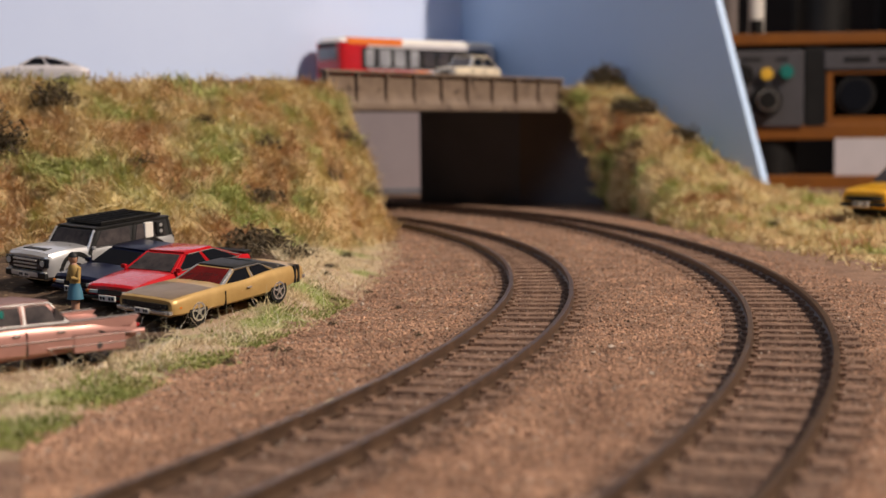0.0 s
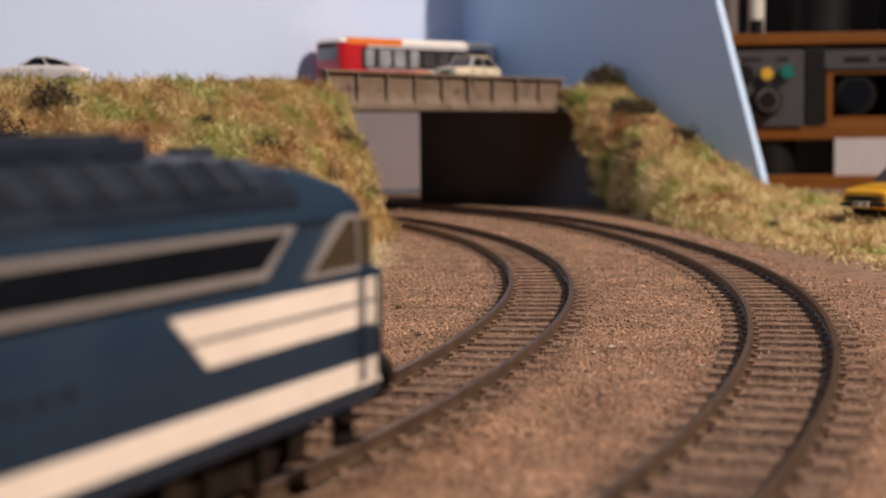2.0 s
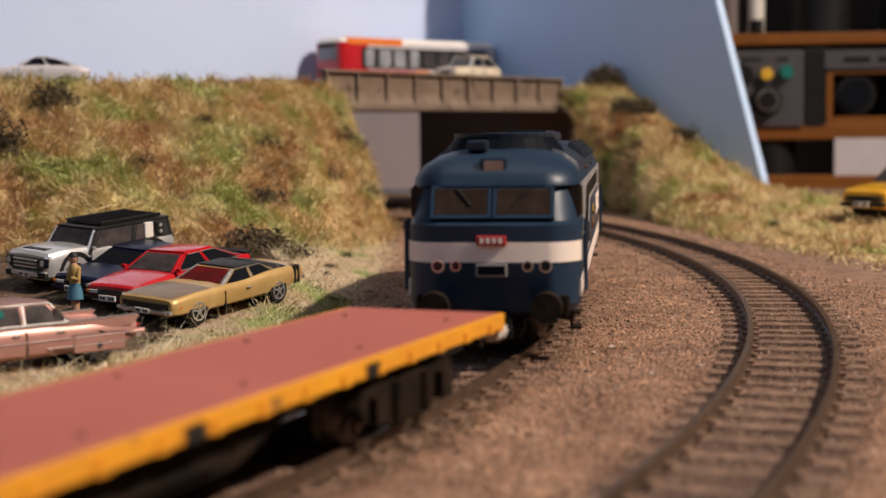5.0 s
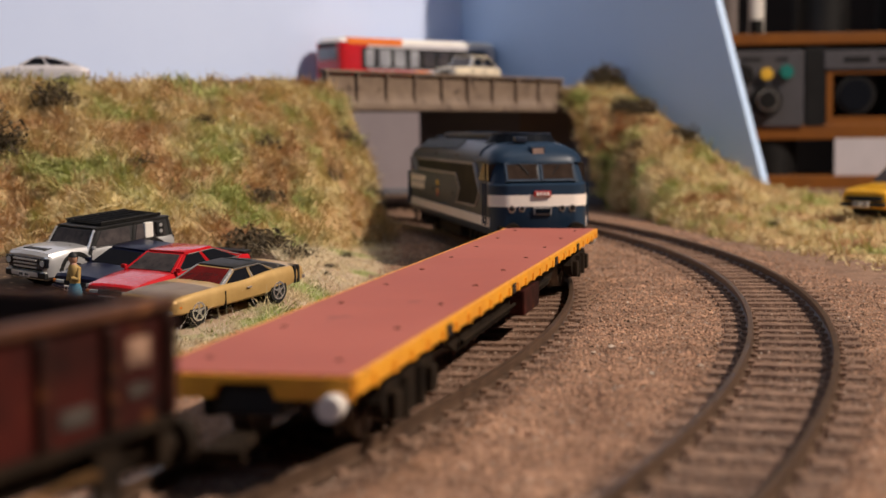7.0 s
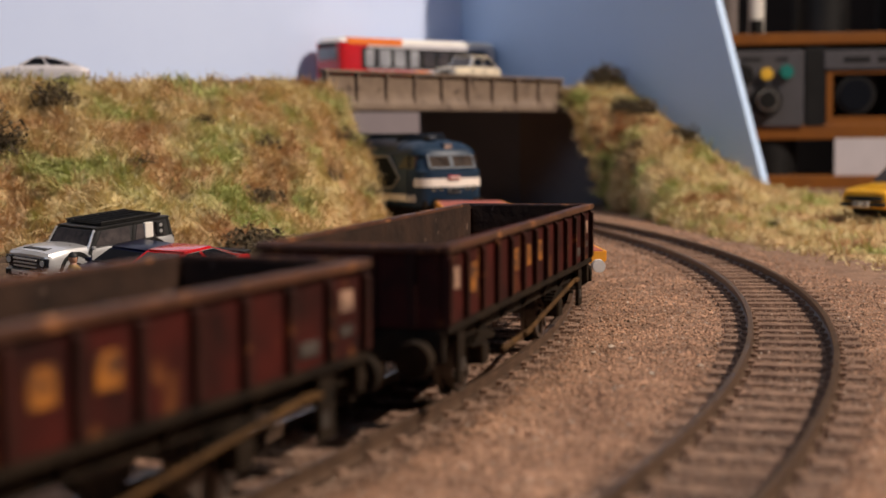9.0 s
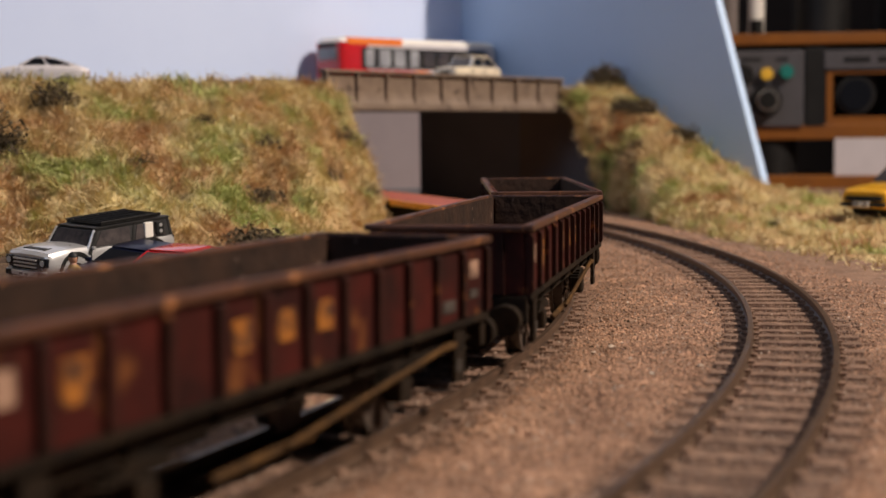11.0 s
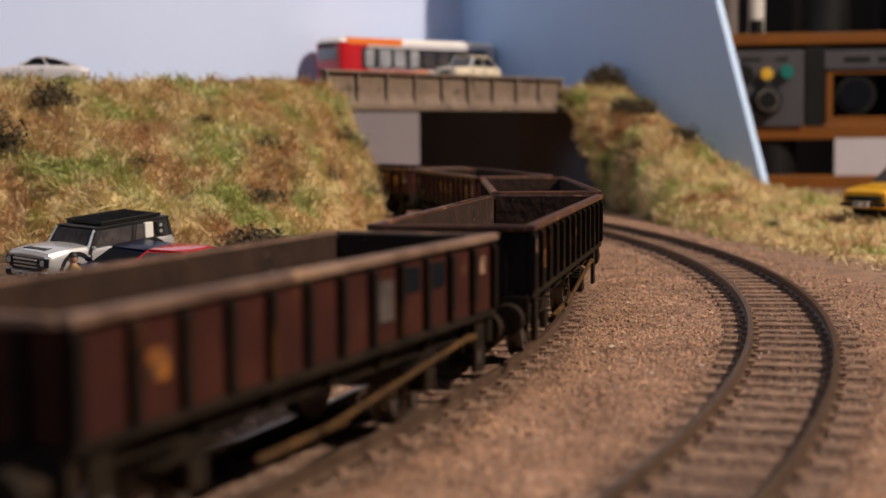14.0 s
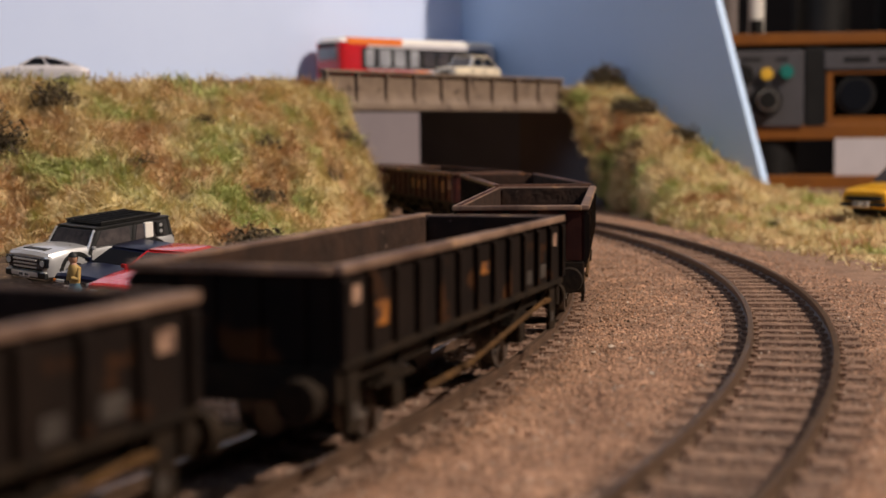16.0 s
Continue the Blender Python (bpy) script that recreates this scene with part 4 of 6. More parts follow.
def paint(name, color, dark, rough=0.3, metal=0.0, coat=0.6):
    return mat(name, color, dark, rough, metal, scale=90, coat=coat, bump=0.02, bump_scale=900, spec=0.2 + 0.3 * min(1.0, coat))


M["p_gold"] = paint("p_gold", (0.56, 0.365, 0.145), (0.46, 0.29, 0.105), 0.36, 0.25, 0.3)
# p_gold darkened for the bonnet: the weaker reflection at its angle, as colour
M["p_bonnet"] = paint("p_bonnet", (0.25, 0.165, 0.085), (0.20, 0.13, 0.065), 0.4, 0.3, 0.25)
M["p_vinyl"] = mat("p_vinyl", (0.012, 0.012, 0.013), (0.025, 0.024, 0.024), 0.5, scale=300, bump=0.1)
M["p_red"] = paint("p_red", (0.52, 0.014, 0.02), (0.43, 0.011, 0.017), 0.25)
M["p_navy"] = paint("p_navy", (0.004, 0.006, 0.022), (0.006, 0.009, 0.028), 0.3, 0.0, 0.05)
M["p_silver"] = paint("p_silver", (0.62, 0.61, 0.61), (0.55, 0.54, 0.54), 0.3, 0.5)
M["p_pink"] = paint("p_pink", (0.52, 0.28, 0.235), (0.44, 0.225, 0.19), 0.36, 0.35, 0.35)
M["p_pink_roof"] = paint("p_pink_roof", (0.26, 0.15, 0.135), (0.22, 0.125, 0.115), 0.5, 0.15, 0.1)
M["p_pale"] = paint("p_pale", (0.60, 0.56, 0.57), (0.53, 0.50, 0.51), 0.4, 0.1, 0.1)
M["p_ivory"] = paint("p_ivory", (0.70, 0.60, 0.44), (0.62, 0.52, 0.38), 0.35)
M["p_yellow"] = paint("p_yellow", (0.78, 0.40, 0.02), (0.70, 0.34, 0.02), 0.3)
M["p_orange"] = paint("p_orange", (0.80, 0.20, 0.02), (0.74, 0.17, 0.02), 0.35)
M["glass_red"] = mat("glass_red", (0.16, 0.012, 0.012), (0.05, 0.012, 0.012), 0.08, scale=70, spec=0.6)
M["glass_grey"] = mat("glass_grey", (0.030, 0.028, 0.030), (0.085, 0.070, 0.068), 0.08, scale=140, spec=0.6)
M["glass_pale"] = mat("glass_pale", (0.36, 0.36, 0.38), (0.18, 0.18, 0.20), 0.35, scale=60, spec=0.3)
M["teal"] = mat("teal", (0.02, 0.20, 0.17), (0.02, 0.16, 0.14), 0.2, scale=100)
M["amber"] = mat("amber", (0.70, 0.20, 0.02), (0.6, 0.17, 0.02), 0.25, scale=100)
M["tail_red"] = mat("tail_red", (0.35, 0.01, 0.01), (0.3, 0.01, 0.01), 0.25, scale=100)


def rounder(rows):
    """More stations between those given, on a smooth curve."""
    P = [Vector(r) for r in rows]
    out = []
    for i in range(len(P) - 1):
        a, b = P[i], P[i + 1]
        p, q = P[max(0, i - 1)], P[min(len(P) - 1, i + 2)]
        n = 1 if abs(a[0] - b[0]) < 0.06 else 4
        for k in range(n):
            u = k / n
            s = a.lerp(b, u)
            c = 0.5 * (2 * a + (b - p) * u + (2 * p - 5 * a + 4 * b - q) * u * u + (3 * a - p - 3 * b + q) * u ** 3)
            v = s.lerp(c, 0.6)
            out.append((s[0], v[1], v[2], v[3]))
    out.append(tuple(P[-1]))
    return out


def make_car(name, label, m, L, W, wb, r, body, cabin, colors, glass=("glass_dark", "glass_dark"), fins=0.0, doors=2, trim="chrome",
             bumper="chrome", front="round", wheel_x=0.0, strip=True, rim="chrome", k_size=1.0, cabin_paint="", zs=1.0, mirrors=False):
    """body: stations (x, bottom, top, half width) from nose to tail as shares of L (x) and in metres; cabin: (x base front, x roof front,
    x roof rear, x base rear, belt, roof, half width at belt, half width at roof)."""
    t = thing(name, label, "car", m @ Matrix.Scale(k_size, 4))
    paint_m, roof_m, hood_m = (M[c] for c in colors)
    body = [(x, z0, z0 + (z1 - z0) * zs, hw) for x, z0, z1, hw in body]
    body = rounder(body)
    cabin = cabin[:4] + (cabin[4] * zs, cabin[5] * zs) + cabin[6:]
    rings = []
    for x, z0, z1, hw in body:
        d = z1 - z0
        fin = fins * smoothstep(-0.10, -0.5, x)
        half = [(0.80 * hw, z0), (0.97 * hw, z0 + 0.16 * d), (hw, z0 + 0.45 * d), (0.985 * hw, z0 + 0.72 * d), (0.95 * hw, z0 + 0.90 * d + fin * 0.8), (0.89 * hw, z1 + fin), (0.72 * hw, z1 + 0.02 * d), (0.35 * hw, z1 + 0.05 * d)]
        rings.append([(x * L, y, z) for y, z in half] + [(x * L, -y, z) for y, z in half[::-1]])
    bob = part("body", loft(rings), paint_m, t, smooth=38)
    fx, rx = wb / 2 + wheel_x, -wb / 2 + wheel_x
    cut = bmesh.new()
    for x in (fx, rx):
        for s in (-1, 1):
            add_rod(cut, (x, s * W * 0.33, r * 1.02), (x, s * W * 0.6, r * 1.02), r * 1.13, 28)
    carve(bob, cut)
    for x in (fx, rx):
        part("wheel_well", rod((x, -W * 0.335, r * 1.02), (x, W * 0.335, r * 1.02), r * 1.12, 24), M["black_matt"], t)
    xa, xb, xc, xd, belt, roof, hb, hr = cabin
    xa, xb, xc, xd = xa * L, xb * L, xc * L, xd * L
    f = [(xa, hb, belt), (xa, -hb, belt), (xb, -hr, roof), (xb, hr, roof)]
    b = [(xd, -hb, belt), (xd, hb, belt), (xc, hr, roof), (xc, -hr, roof)]
    lf = [(xd, hb, belt), (xa, hb, belt), (xb, hr, roof), (xc, hr, roof)]
    rt = [(xa, -hb, belt), (xd, -hb, belt), (xc, -hr, roof), (xb, -hr, roof)]
    bm = loft([[(xa, hb, belt - 0.001), (xa, -hb, belt - 0.001), (xd, -hb, belt - 0.001), (xd, hb, belt - 0.001)], [(xa, hb, belt), (xa, -hb, belt), (xd, -hb, belt), (xd, hb, belt)],
               [(xb, hr, roof), (xb, -hr, roof), (xc, -hr, roof), (xc, hr, roof)]])
    bmesh.ops.bevel(bm, geom=[e for e in bm.edges if e.calc_length() > 0.002], offset=0.0009, segments=3, affect="EDGES")
    part("cabin", bm, M[cabin_paint] if cabin_paint else paint_m, t, smooth=50)
    part("roof", box(((xb + xc) / 2, 0, roof + 0.0001), (xb - xc - 0.0006, 2 * hr - 0.0006, 0.0009), bevel=0.0004), roof_m, t, smooth=50)
    lift = 0.00032
    part("windscreen", pane_on(f, (0.06, 0.08), (0.94, 0.92), 0.08, 0.90, lift), M[glass[0]], t)
    part("rear_window", pane_on(b, (0.08, 0.1), (0.92, 0.9), 0.12, 0.88, lift), M[glass[0]], t)
    n = 2
    for q, sg in ((lf, 1), (rt, -1)):
        for i in range(n):
            a0, a1 = (0.10, 0.47), (0.53, 0.93)
            w0, w1 = (a0, a1)[i]
            if sg < 0:
                w0, w1 = 1 - w1, 1 - w0
            part("side_window", pane_on(q, (w0, w0 + 0.02), (w1, w1 - 0.02), 0.10, 0.86, lift), M[glass[1]], t)
        if trim:
            for v in (0.04, 0.93):
                part("trim", pane_on(q, (0.05, 0.05), (0.95, 0.95), v, v + 0.035, lift + 0.0002), M[trim], t)
            for u in (0.03, 0.485, 0.955):
                part("pillar_trim", pane_on(q, (u, u), (u + 0.02, u + 0.02), 0.05, 0.95, lift + 0.0002), M[trim], t)
    if trim:
        for u0, u1 in (((0.0, 0.03), (0.045, 0.075)), ((0.955, 0.925), (1.0, 0.97))):
            part("trim", pane_on(f, u0, u1, 0.03, 0.95, lift + 0.0002), M[trim], t)
    for s in (-1, 1):
        for k in range(doors):
            x = (xa - 0.0) * 0.92 + (xd - xa) * k * 0.46
            part("door_gap", box((x, s * (W / 2 - 0.00035), belt * 0.62), (0.00022, 0.0012, belt * 0.56)), M["black_matt"], t)
            part("handle", box((x + (xd - xa) * 0.36, s * (W / 2 - 0.0001), belt * 0.83), (0.0026, 0.0009, 0.0006), bevel=0.0002), M["chrome"], t)
        if mirrors:
            part("mirror", box((xa * 0.86, s * (hb + 0.0013), belt + 0.0010), (0.0014, 0.0022, 0.0016), bevel=0.0004), paint_m, t)
        if strip:
            part("sill_strip", box((wheel_x, s * (W / 2 - 0.0006), body[len(body) // 2][1] + 0.0009), (wb - 2.6 * r, 0.0012, 0.0005)), M["chrome"], t)
        for x in (fx, rx):
            wh = part("wheel", rod((x, s * W * 0.345, r), (x, s * W * 0.475, r), r * 0.62, 20), M["black_matt"], t)
            bm = rod((x, s * W * 0.345, r), (x, s * W * 0.492, r), r, 28)
            bmesh.ops.bevel(bm, geom=[e for e in bm.edges if abs(e.verts[0].co.y - e.verts[1].co.y) < 1e-6], offset=r * 0.12, segments=2, affect="EDGES")
            part("tyre", bm, M["rubber"], wh, smooth=40)
            y1 = s * W * 0.4945
            bm = bmesh.new()
            for k in range(5):
                a = radians(72 * k + 18)
                add_box(bm, (0, 0, 0), (r * 0.50, W * 0.012, r * 0.12), m=Matrix.Translation((x + math.cos(a) * r * 0.30, y1, r + math.sin(a) * r * 0.30)) @ Matrix.Rotation(-a, 4, "Y"))
            add_rod(bm, (x, y1 - s * 0.0003, r), (x, y1 + s * 0.0004, r), r * 0.2, 12)
            part("rim", bm, M[rim], wh)
            part("rim_ring", ring_between([(x + r * 0.66 * math.cos(a), r + r * 0.66 * math.sin(a)) for a in np.linspace(0, 6.283, 25)[:-1]], [(x + r * 0.54 * math.cos(a), r + r * 0.54 * math.sin(a)) for a in np.linspace(0, 6.283, 25)[:-1]], y1 - s * 0.0004, y1 + s * 0.0002), M[rim], wh)
    # nose and tail
    xn, z0, z1, hw = body[0][0] * L, body[0][1], body[0][2], body[0][3]
    d = z1 - z0
    part("grille", box((xn + 0.0002, 0, z0 + d * 0.58), (0.0010, hw * {"full": 1.5, "twin": 1.72}.get(front, 1.0), d * 0.36), bevel=0.0002), M["black_matt"], t)
    for s in (-1, 1):
        if front == "round":
            h = part("headlight", rod((xn - 0.001, s * hw * 0.68, z0 + d * 0.6), (xn + 0.0009, s * hw * 0.68, z0 + d * 0.6), d * 0.17, 16), M["chrome"], t)
            part("lens", rod((xn + 0.0009, s * hw * 0.68, z0 + d * 0.6), (xn + 0.0011, s * hw * 0.68, z0 + d * 0.6), d * 0.13, 16), M["lens"], h)
        elif front == "square":
            h = part("headlight", box((xn + 0.0002, s * hw * 0.68, z0 + d * 0.62), (0.0014, hw * 0.36, d * 0.26), bevel=0.0003), M["lens"], t)
            part("indicator", box((xn - 0.0002, s * hw * 0.93, z0 + d * 0.62), (0.0020, hw * 0.12, d * 0.24), bevel=0.0003), M["amber"], t)
        else:
            for k in (0.60, 0.78):
                part("headlight", rod((xn - 0.0005, s * hw * k, z0 + d * 0.58), (xn + 0.0009, s * hw * k, z0 + d * 0.58), d * 0.11, 14), M["glass_grey"], t)
    bp = part("bumper", box((xn + 0.0006, 0, z0 + d * 0.20), (0.0022, hw * 2.02, d * 0.26), bevel=0.0005), M[bumper], t)
    pl = part("number_plate", box((xn + 0.0020, 0, z0 + d * 0.22), (0.0005, 0.0072, 0.0019)), M["white_paint"], bp)
    for k in range(5):
        if k != 2:
            part("plate_bar", box((xn + 0.00235, -0.0026 + k * 0.0013, z0 + d * 0.22), (0.0002, 0.0008, 0.0011)), M["black_matt"], pl)
    xt, z0, z1, hw = body[-1][0] * L, body[-1][1], body[-1][2], body[-1][3]
    d = z1 - z0
    part("rear_bumper", box((xt - 0.0004, 0, z0 + d * 0.2), (0.0020, hw * 2.02, d * 0.24), bevel=0.0004), M[bumper], t)
    for s in (-1, 1):
        part("tail_light", box((xt - 0.0001, s * hw * 0.66, z0 + d * 0.68), (0.0010, hw * 0.5, d * 0.22), bevel=0.0002), M["tail_red"], t)
    bn = [s_ for s_ in body if s_[0] * L > xa + 0.001]
    rings = []
    for x, z0, z1, hw in bn:
        dd = z1 - z0
        half = [(0.87 * hw, z1 + 0.012 * dd), (0.70 * hw, z1 + 0.034 * dd), (0.35 * hw, z1 + 0.062 * dd)]
        x2 = min(x * L, bn[0][0] * L - 0.0012)
        rings.append([(x2, 0.87 * hw, z1 - 0.0006)] + [(x2, y, z) for y, z in half] + [(x2, -y, z) for y, z in half[::-1]] + [(x2, -0.87 * hw, z1 - 0.0006)])
    if len(rings) > 1:
        part("bonnet", loft(rings), hood_m, t, smooth=40)
    return t


def place(x, y, z, hx, hy, tilt=0.0):
    return Matrix.Translation((x, y, z)) @ Matrix.Rotation(math.atan2(hy, hx), 4, "Z") @ Matrix.Rotation(radians(tilt), 4, "Y")


def parked(x, y, hx, hy):
    """Stands a car on the sloping verge, its tyres just above the soil."""
    n = math.hypot(hx, hy)
    hx, hy = hx / n, hy / n
    d = 0.014
    za, zb = ground_z(x + hx * d, y + hy * d), ground_z(x - hx * d, y - hy * d)
    zl, zr = ground_z(x - hy * 0.008, y + hx * 0.008), ground_z(x + hy * 0.008, y - hx * 0.008)
    return Matrix.Translation((x, y, (za + zb) / 2 + 0.0004)) @ Matrix.Rotation(math.atan2(hy, hx), 4, "Z") @ Matrix.Rotation(-math.atan2(za - zb, 2 * d), 4, "Y") @ Matrix.Rotation(math.atan2(zl - zr, 0.016), 4, "X")


def dress_red(red):
    """Side window rims, lower black trim, tail spoiler and bonnet scoop of the hatchback."""
    belt, roof = 0.0123 * 0.89, 0.0185 * 0.89
    part("spoiler", box((-0.0316, 0, belt + 0.0008), (0.0044, 0.0205, 0.0010), bevel=0.0003), M["black_matt"], red, "black tail spoiler")
    part("scoop", box((0.0150, 0, 0.0108), (0.0022, 0.0070, 0.0005), bevel=0.0002), M["black_matt"], red)
    for s in (-1, 1):
        for x0, x1 in ((0.0105, -0.0245),):
            part("window_rim", rod((x0, s * 0.0113, belt + 0.0004), (x1, s * 0.0113, belt + 0.0004), 0.00022, 6), M["chrome"], red, "thin chrome window rim")
        part("window_rim", rod((0.0015, s * 0.0090, roof - 0.0005), (-0.0125, s * 0.0090, roof - 0.0005), 0.0002, 6), M["chrome"], red)
        part("window_rim", rod((-0.0125, s * 0.0090, roof - 0.0005), (-0.0262, s * 0.0111, belt + 0.0006), 0.0002, 6), M["chrome"], red)
        part("sill", box((0.0, s * 0.0121, 0.0036), (0.026, 0.0010, 0.0012), bevel=0.0003), M["black_matt"], red)
        part("lower_lamp", box((0.0316, s * 0.0075, 0.0046), (0.0012, 0.0026, 0.0012), bevel=0.0003), M["lens"], red)
    for k in range(3):
        part("grille_bar", box((0.0326, 0, 0.0068 + 0.0007 * k), (0.0004, 0.0100, 0.0002)), M["glass_grey"], red)


def arch(x, r, s, y0, y1, outer=1.36, inner=1.12):
    """A half-round lip over a wheel."""
    a = np.linspace(radians(-12), radians(192), 15)
    poly = [(x + r * outer * math.cos(t), r + r * outer * math.sin(t)) for t in a] + [(x + r * inner * math.cos(t), r + r * inner * math.sin(t)) for t in a[::-1]]
    return prism(poly, s * y0, s * y1)


def make_cars():
    gold = make_car("muscle_car", "gold model muscle car with black vinyl roof on the verge", parked(-0.0568, 0.3660, -0.557, -0.83), 0.080, 0.0298, 0.0476, 0.0057,
                    [(0.48, 0.0062, 0.0122, 0.0138), (0.468, 0.0054, 0.0128, 0.0145), (0.36, 0.0048, 0.0136, 0.0149), (0.14, 0.0045, 0.0140, 0.0149), (-0.05, 0.0045, 0.0140, 0.0146), (-0.22, 0.0047, 0.0151, 0.0149),
                     (-0.38, 0.0056, 0.0151, 0.0148), (-0.485, 0.0066, 0.0147, 0.0140), (-0.5, 0.0074, 0.0141, 0.0134)],
                    (0.13, -0.015, -0.20, -0.36, 0.0136, 0.0196, 0.0128, 0.0098), ("p_gold", "p_vinyl", "p_bonnet"), ("glass_red", "glass_dark"), front="twin", doors=1, wheel_x=0.001, k_size=0.615, zs=0.91, strip=False)
    for x in (-0.0338, -0.0362):
        part("tail_stripe", box((x, 0, 0.0106), (0.0015, 0.0293 if x > -0.035 else 0.0288, 0.0074), bevel=0.0004), M["black_matt"], gold, "black band round the tail")
    rings = []
    for x, hw, z in ((-0.0150, 0.0099, 0.0183), (-0.0200, 0.0106, 0.0176), (-0.0250, 0.0113, 0.0164), (-0.0300, 0.0118, 0.0150), (-0.0325, 0.0119, 0.0142)):
        rings.append([(x, hw, z - 0.0003), (x, hw * 0.8, z + 0.0002), (x, 0, z + 0.0005), (x, -hw * 0.8, z + 0.0002), (x, -hw, z - 0.0003), (x, -hw * 1.05, 0.0128), (x, hw * 1.05, 0.0128)])
    part("vinyl_rear", loft(rings), M["p_vinyl"], gold, "black vinyl sweeping down to the boot", smooth=45)
    for s in (-1, 1):
        part("vinyl_badge", box((-0.0262, s * 0.0114, 0.0152), (0.0008, 0.0006, 0.0008), bevel=0.0001), M["chrome"], gold)
        part("side_lamp", box((0.0345, s * 0.0144, 0.0088), (0.0012, 0.0008, 0.0007), bevel=0.0001), M["amber"], gold)
    for k in range(6):
        part("grille_bar", box((0.0391, 0, 0.0078 + k * 0.0005), (0.0004, 0.0170, 0.00015)), M["glass_grey"], gold)
    part("wiper", rod((0.0098, -0.008, 0.0133), (0.0085, 0.002, 0.0137), 0.0002, 5), M["black_matt"], gold)
    red = make_car("hatchback", "bright red five-door model hatchback parked in the row", parked(-0.0700, 0.3824, -0.5, -0.866), 0.064, 0.0246, 0.0375, 0.0043,
                   [(0.5, 0.0044, 0.0094, 0.0110), (0.485, 0.0036, 0.0102, 0.0117), (0.30, 0.0032, 0.0116, 0.0123), (0.10, 0.0026, 0.0124, 0.0123), (-0.15, 0.0026, 0.0126, 0.0123), (-0.40, 0.0032, 0.0126, 0.0121), (-0.49, 0.0040, 0.0120, 0.0116), (-0.5, 0.0048, 0.0112, 0.0112)],
                   (0.20, 0.045, -0.20, -0.45, 0.0123, 0.0185, 0.0112, 0.0086), ("p_red", "p_red", "p_red"), ("glass_grey", "glass_dark"), strip=False, front="square", bumper="black_matt", doors=2, trim="p_red", rim="chrome", k_size=0.72, zs=0.89, mirrors=True)
    dress_red(red)
    make_car("saloon", "dark navy blue model saloon between parked cars", parked(-0.0825, 0.396, -0.5, -0.866), 0.062, 0.0236, 0.0360, 0.0043,
             [(0.5, 0.0042, 0.0098, 0.0106), (0.48, 0.0034, 0.0108, 0.0113), (0.30, 0.0028, 0.0120, 0.0118), (0.08, 0.0026, 0.0128, 0.0118), (-0.2, 0.0026, 0.0130, 0.0118), (-0.45, 0.0034, 0.0128, 0.0115), (-0.5, 0.0045, 0.0118, 0.0108)],
             (0.22, 0.06, -0.22, -0.40, 0.0127, 0.0185, 0.0108, 0.0086), ("p_navy", "p_navy", "p_navy"), ("glass_dark", "glass_dark"), front="square", bumper="p_navy", doors=2, trim=None, k_size=0.72, zs=0.79, mirrors=True)
    suv = make_car("off_roader", "silver model off-roader with black roof and roof rack", parked(-0.0968, 0.4105, -0.6, -0.8), 0.074, 0.0300, 0.0450, 0.0068,
                   [(0.5, 0.0052, 0.0172, 0.0134), (0.48, 0.0048, 0.0186, 0.0146), (0.36, 0.0060, 0.0194, 0.0150), (0.20, 0.0066, 0.0190, 0.0150), (-0.2, 0.0066, 0.0184, 0.0150), (-0.48, 0.0070, 0.0184, 0.0148), (-0.5, 0.0078, 0.0180, 0.0140)],
                   (0.20, 0.125, -0.485, -0.498, 0.0181, 0.0283, 0.0142, 0.0126), ("p_silver", "p_vinyl", "p_silver"), ("glass_grey", "glass_grey"), front="full", bumper="black_matt", doors=2, trim="black_matt", rim="glass_grey", strip=False, k_size=0.605, cabin_paint="p_vinyl", zs=0.85, mirrors=True)
    rack = part("roof_rack", box((-0.013, 0, 0.0297), (0.036, 0.0235, 0.0008), bevel=0.0003), M["black_matt"], suv)
    for s in (-1, 1):
        part("rack_rail", rod((-0.031, s * 0.0118, 0.0306), (0.005, s * 0.0118, 0.0306), 0.0005, 6), M["black_matt"], rack)
    for x in np.linspace(-0.030, 0.004, 10):
        part("rack_bar", rod((x, -0.0115, 0.0303), (x, 0.0115, 0.0303), 0.0005, 6), M["black_matt"], rack)
    rack.location.z = -0.0043
    part("bonnet_panel", box((0.0255, 0, 0.01745), (0.015, 0.0150, 0.0008), bevel=0.0003), M["p_vinyl"], suv, "black panel on the bonnet")
    grille = part("grille_surround", box((0.0374, 0, 0.0124), (0.0012, 0.0165, 0.0050), bevel=0.0005), M["glass_grey"], suv)
    for k in range(3):
        part("grille_bar", box((0.0382, 0, 0.0107 + k * 0.0016), (0.0008, 0.0155, 0.0007), bevel=0.0002), M["p_silver"], grille)
    part("skid_plate", box((0.0384, 0, 0.0078), (0.0016, 0.0180, 0.0024), bevel=0.0006), M["p_silver"], suv, "silver skid plate in the bumper")
    for s in (-1, 1):
        part("lower_cladding", box((0.0, s * 0.0149, 0.0066), (0.030, 0.0011, 0.0022), bevel=0.0003), M["black_matt"], suv)
        h = part("headlight", box((0.0366, s * 0.0114, 0.0128), (0.0028, 0.0048, 0.0042), bevel=0.0006), M["glass_dark"], suv)
        part("lens", rod((0.0378, s * 0.0114, 0.0128), (0.0383, s * 0.0114, 0.0128), 0.0014, 14), M["lens"], h)
        part("fog_lamp", box((0.0372, s * 0.0115, 0.0085), (0.0020, 0.0036, 0.0012), bevel=0.0003), M["lens"], suv)
        for x in (0.0225, -0.0225):
            part("wheel_arch", arch(x, 0.0068, s, 0.0140, 0.0153), M["black_matt"], suv, "black wheel arch trim")
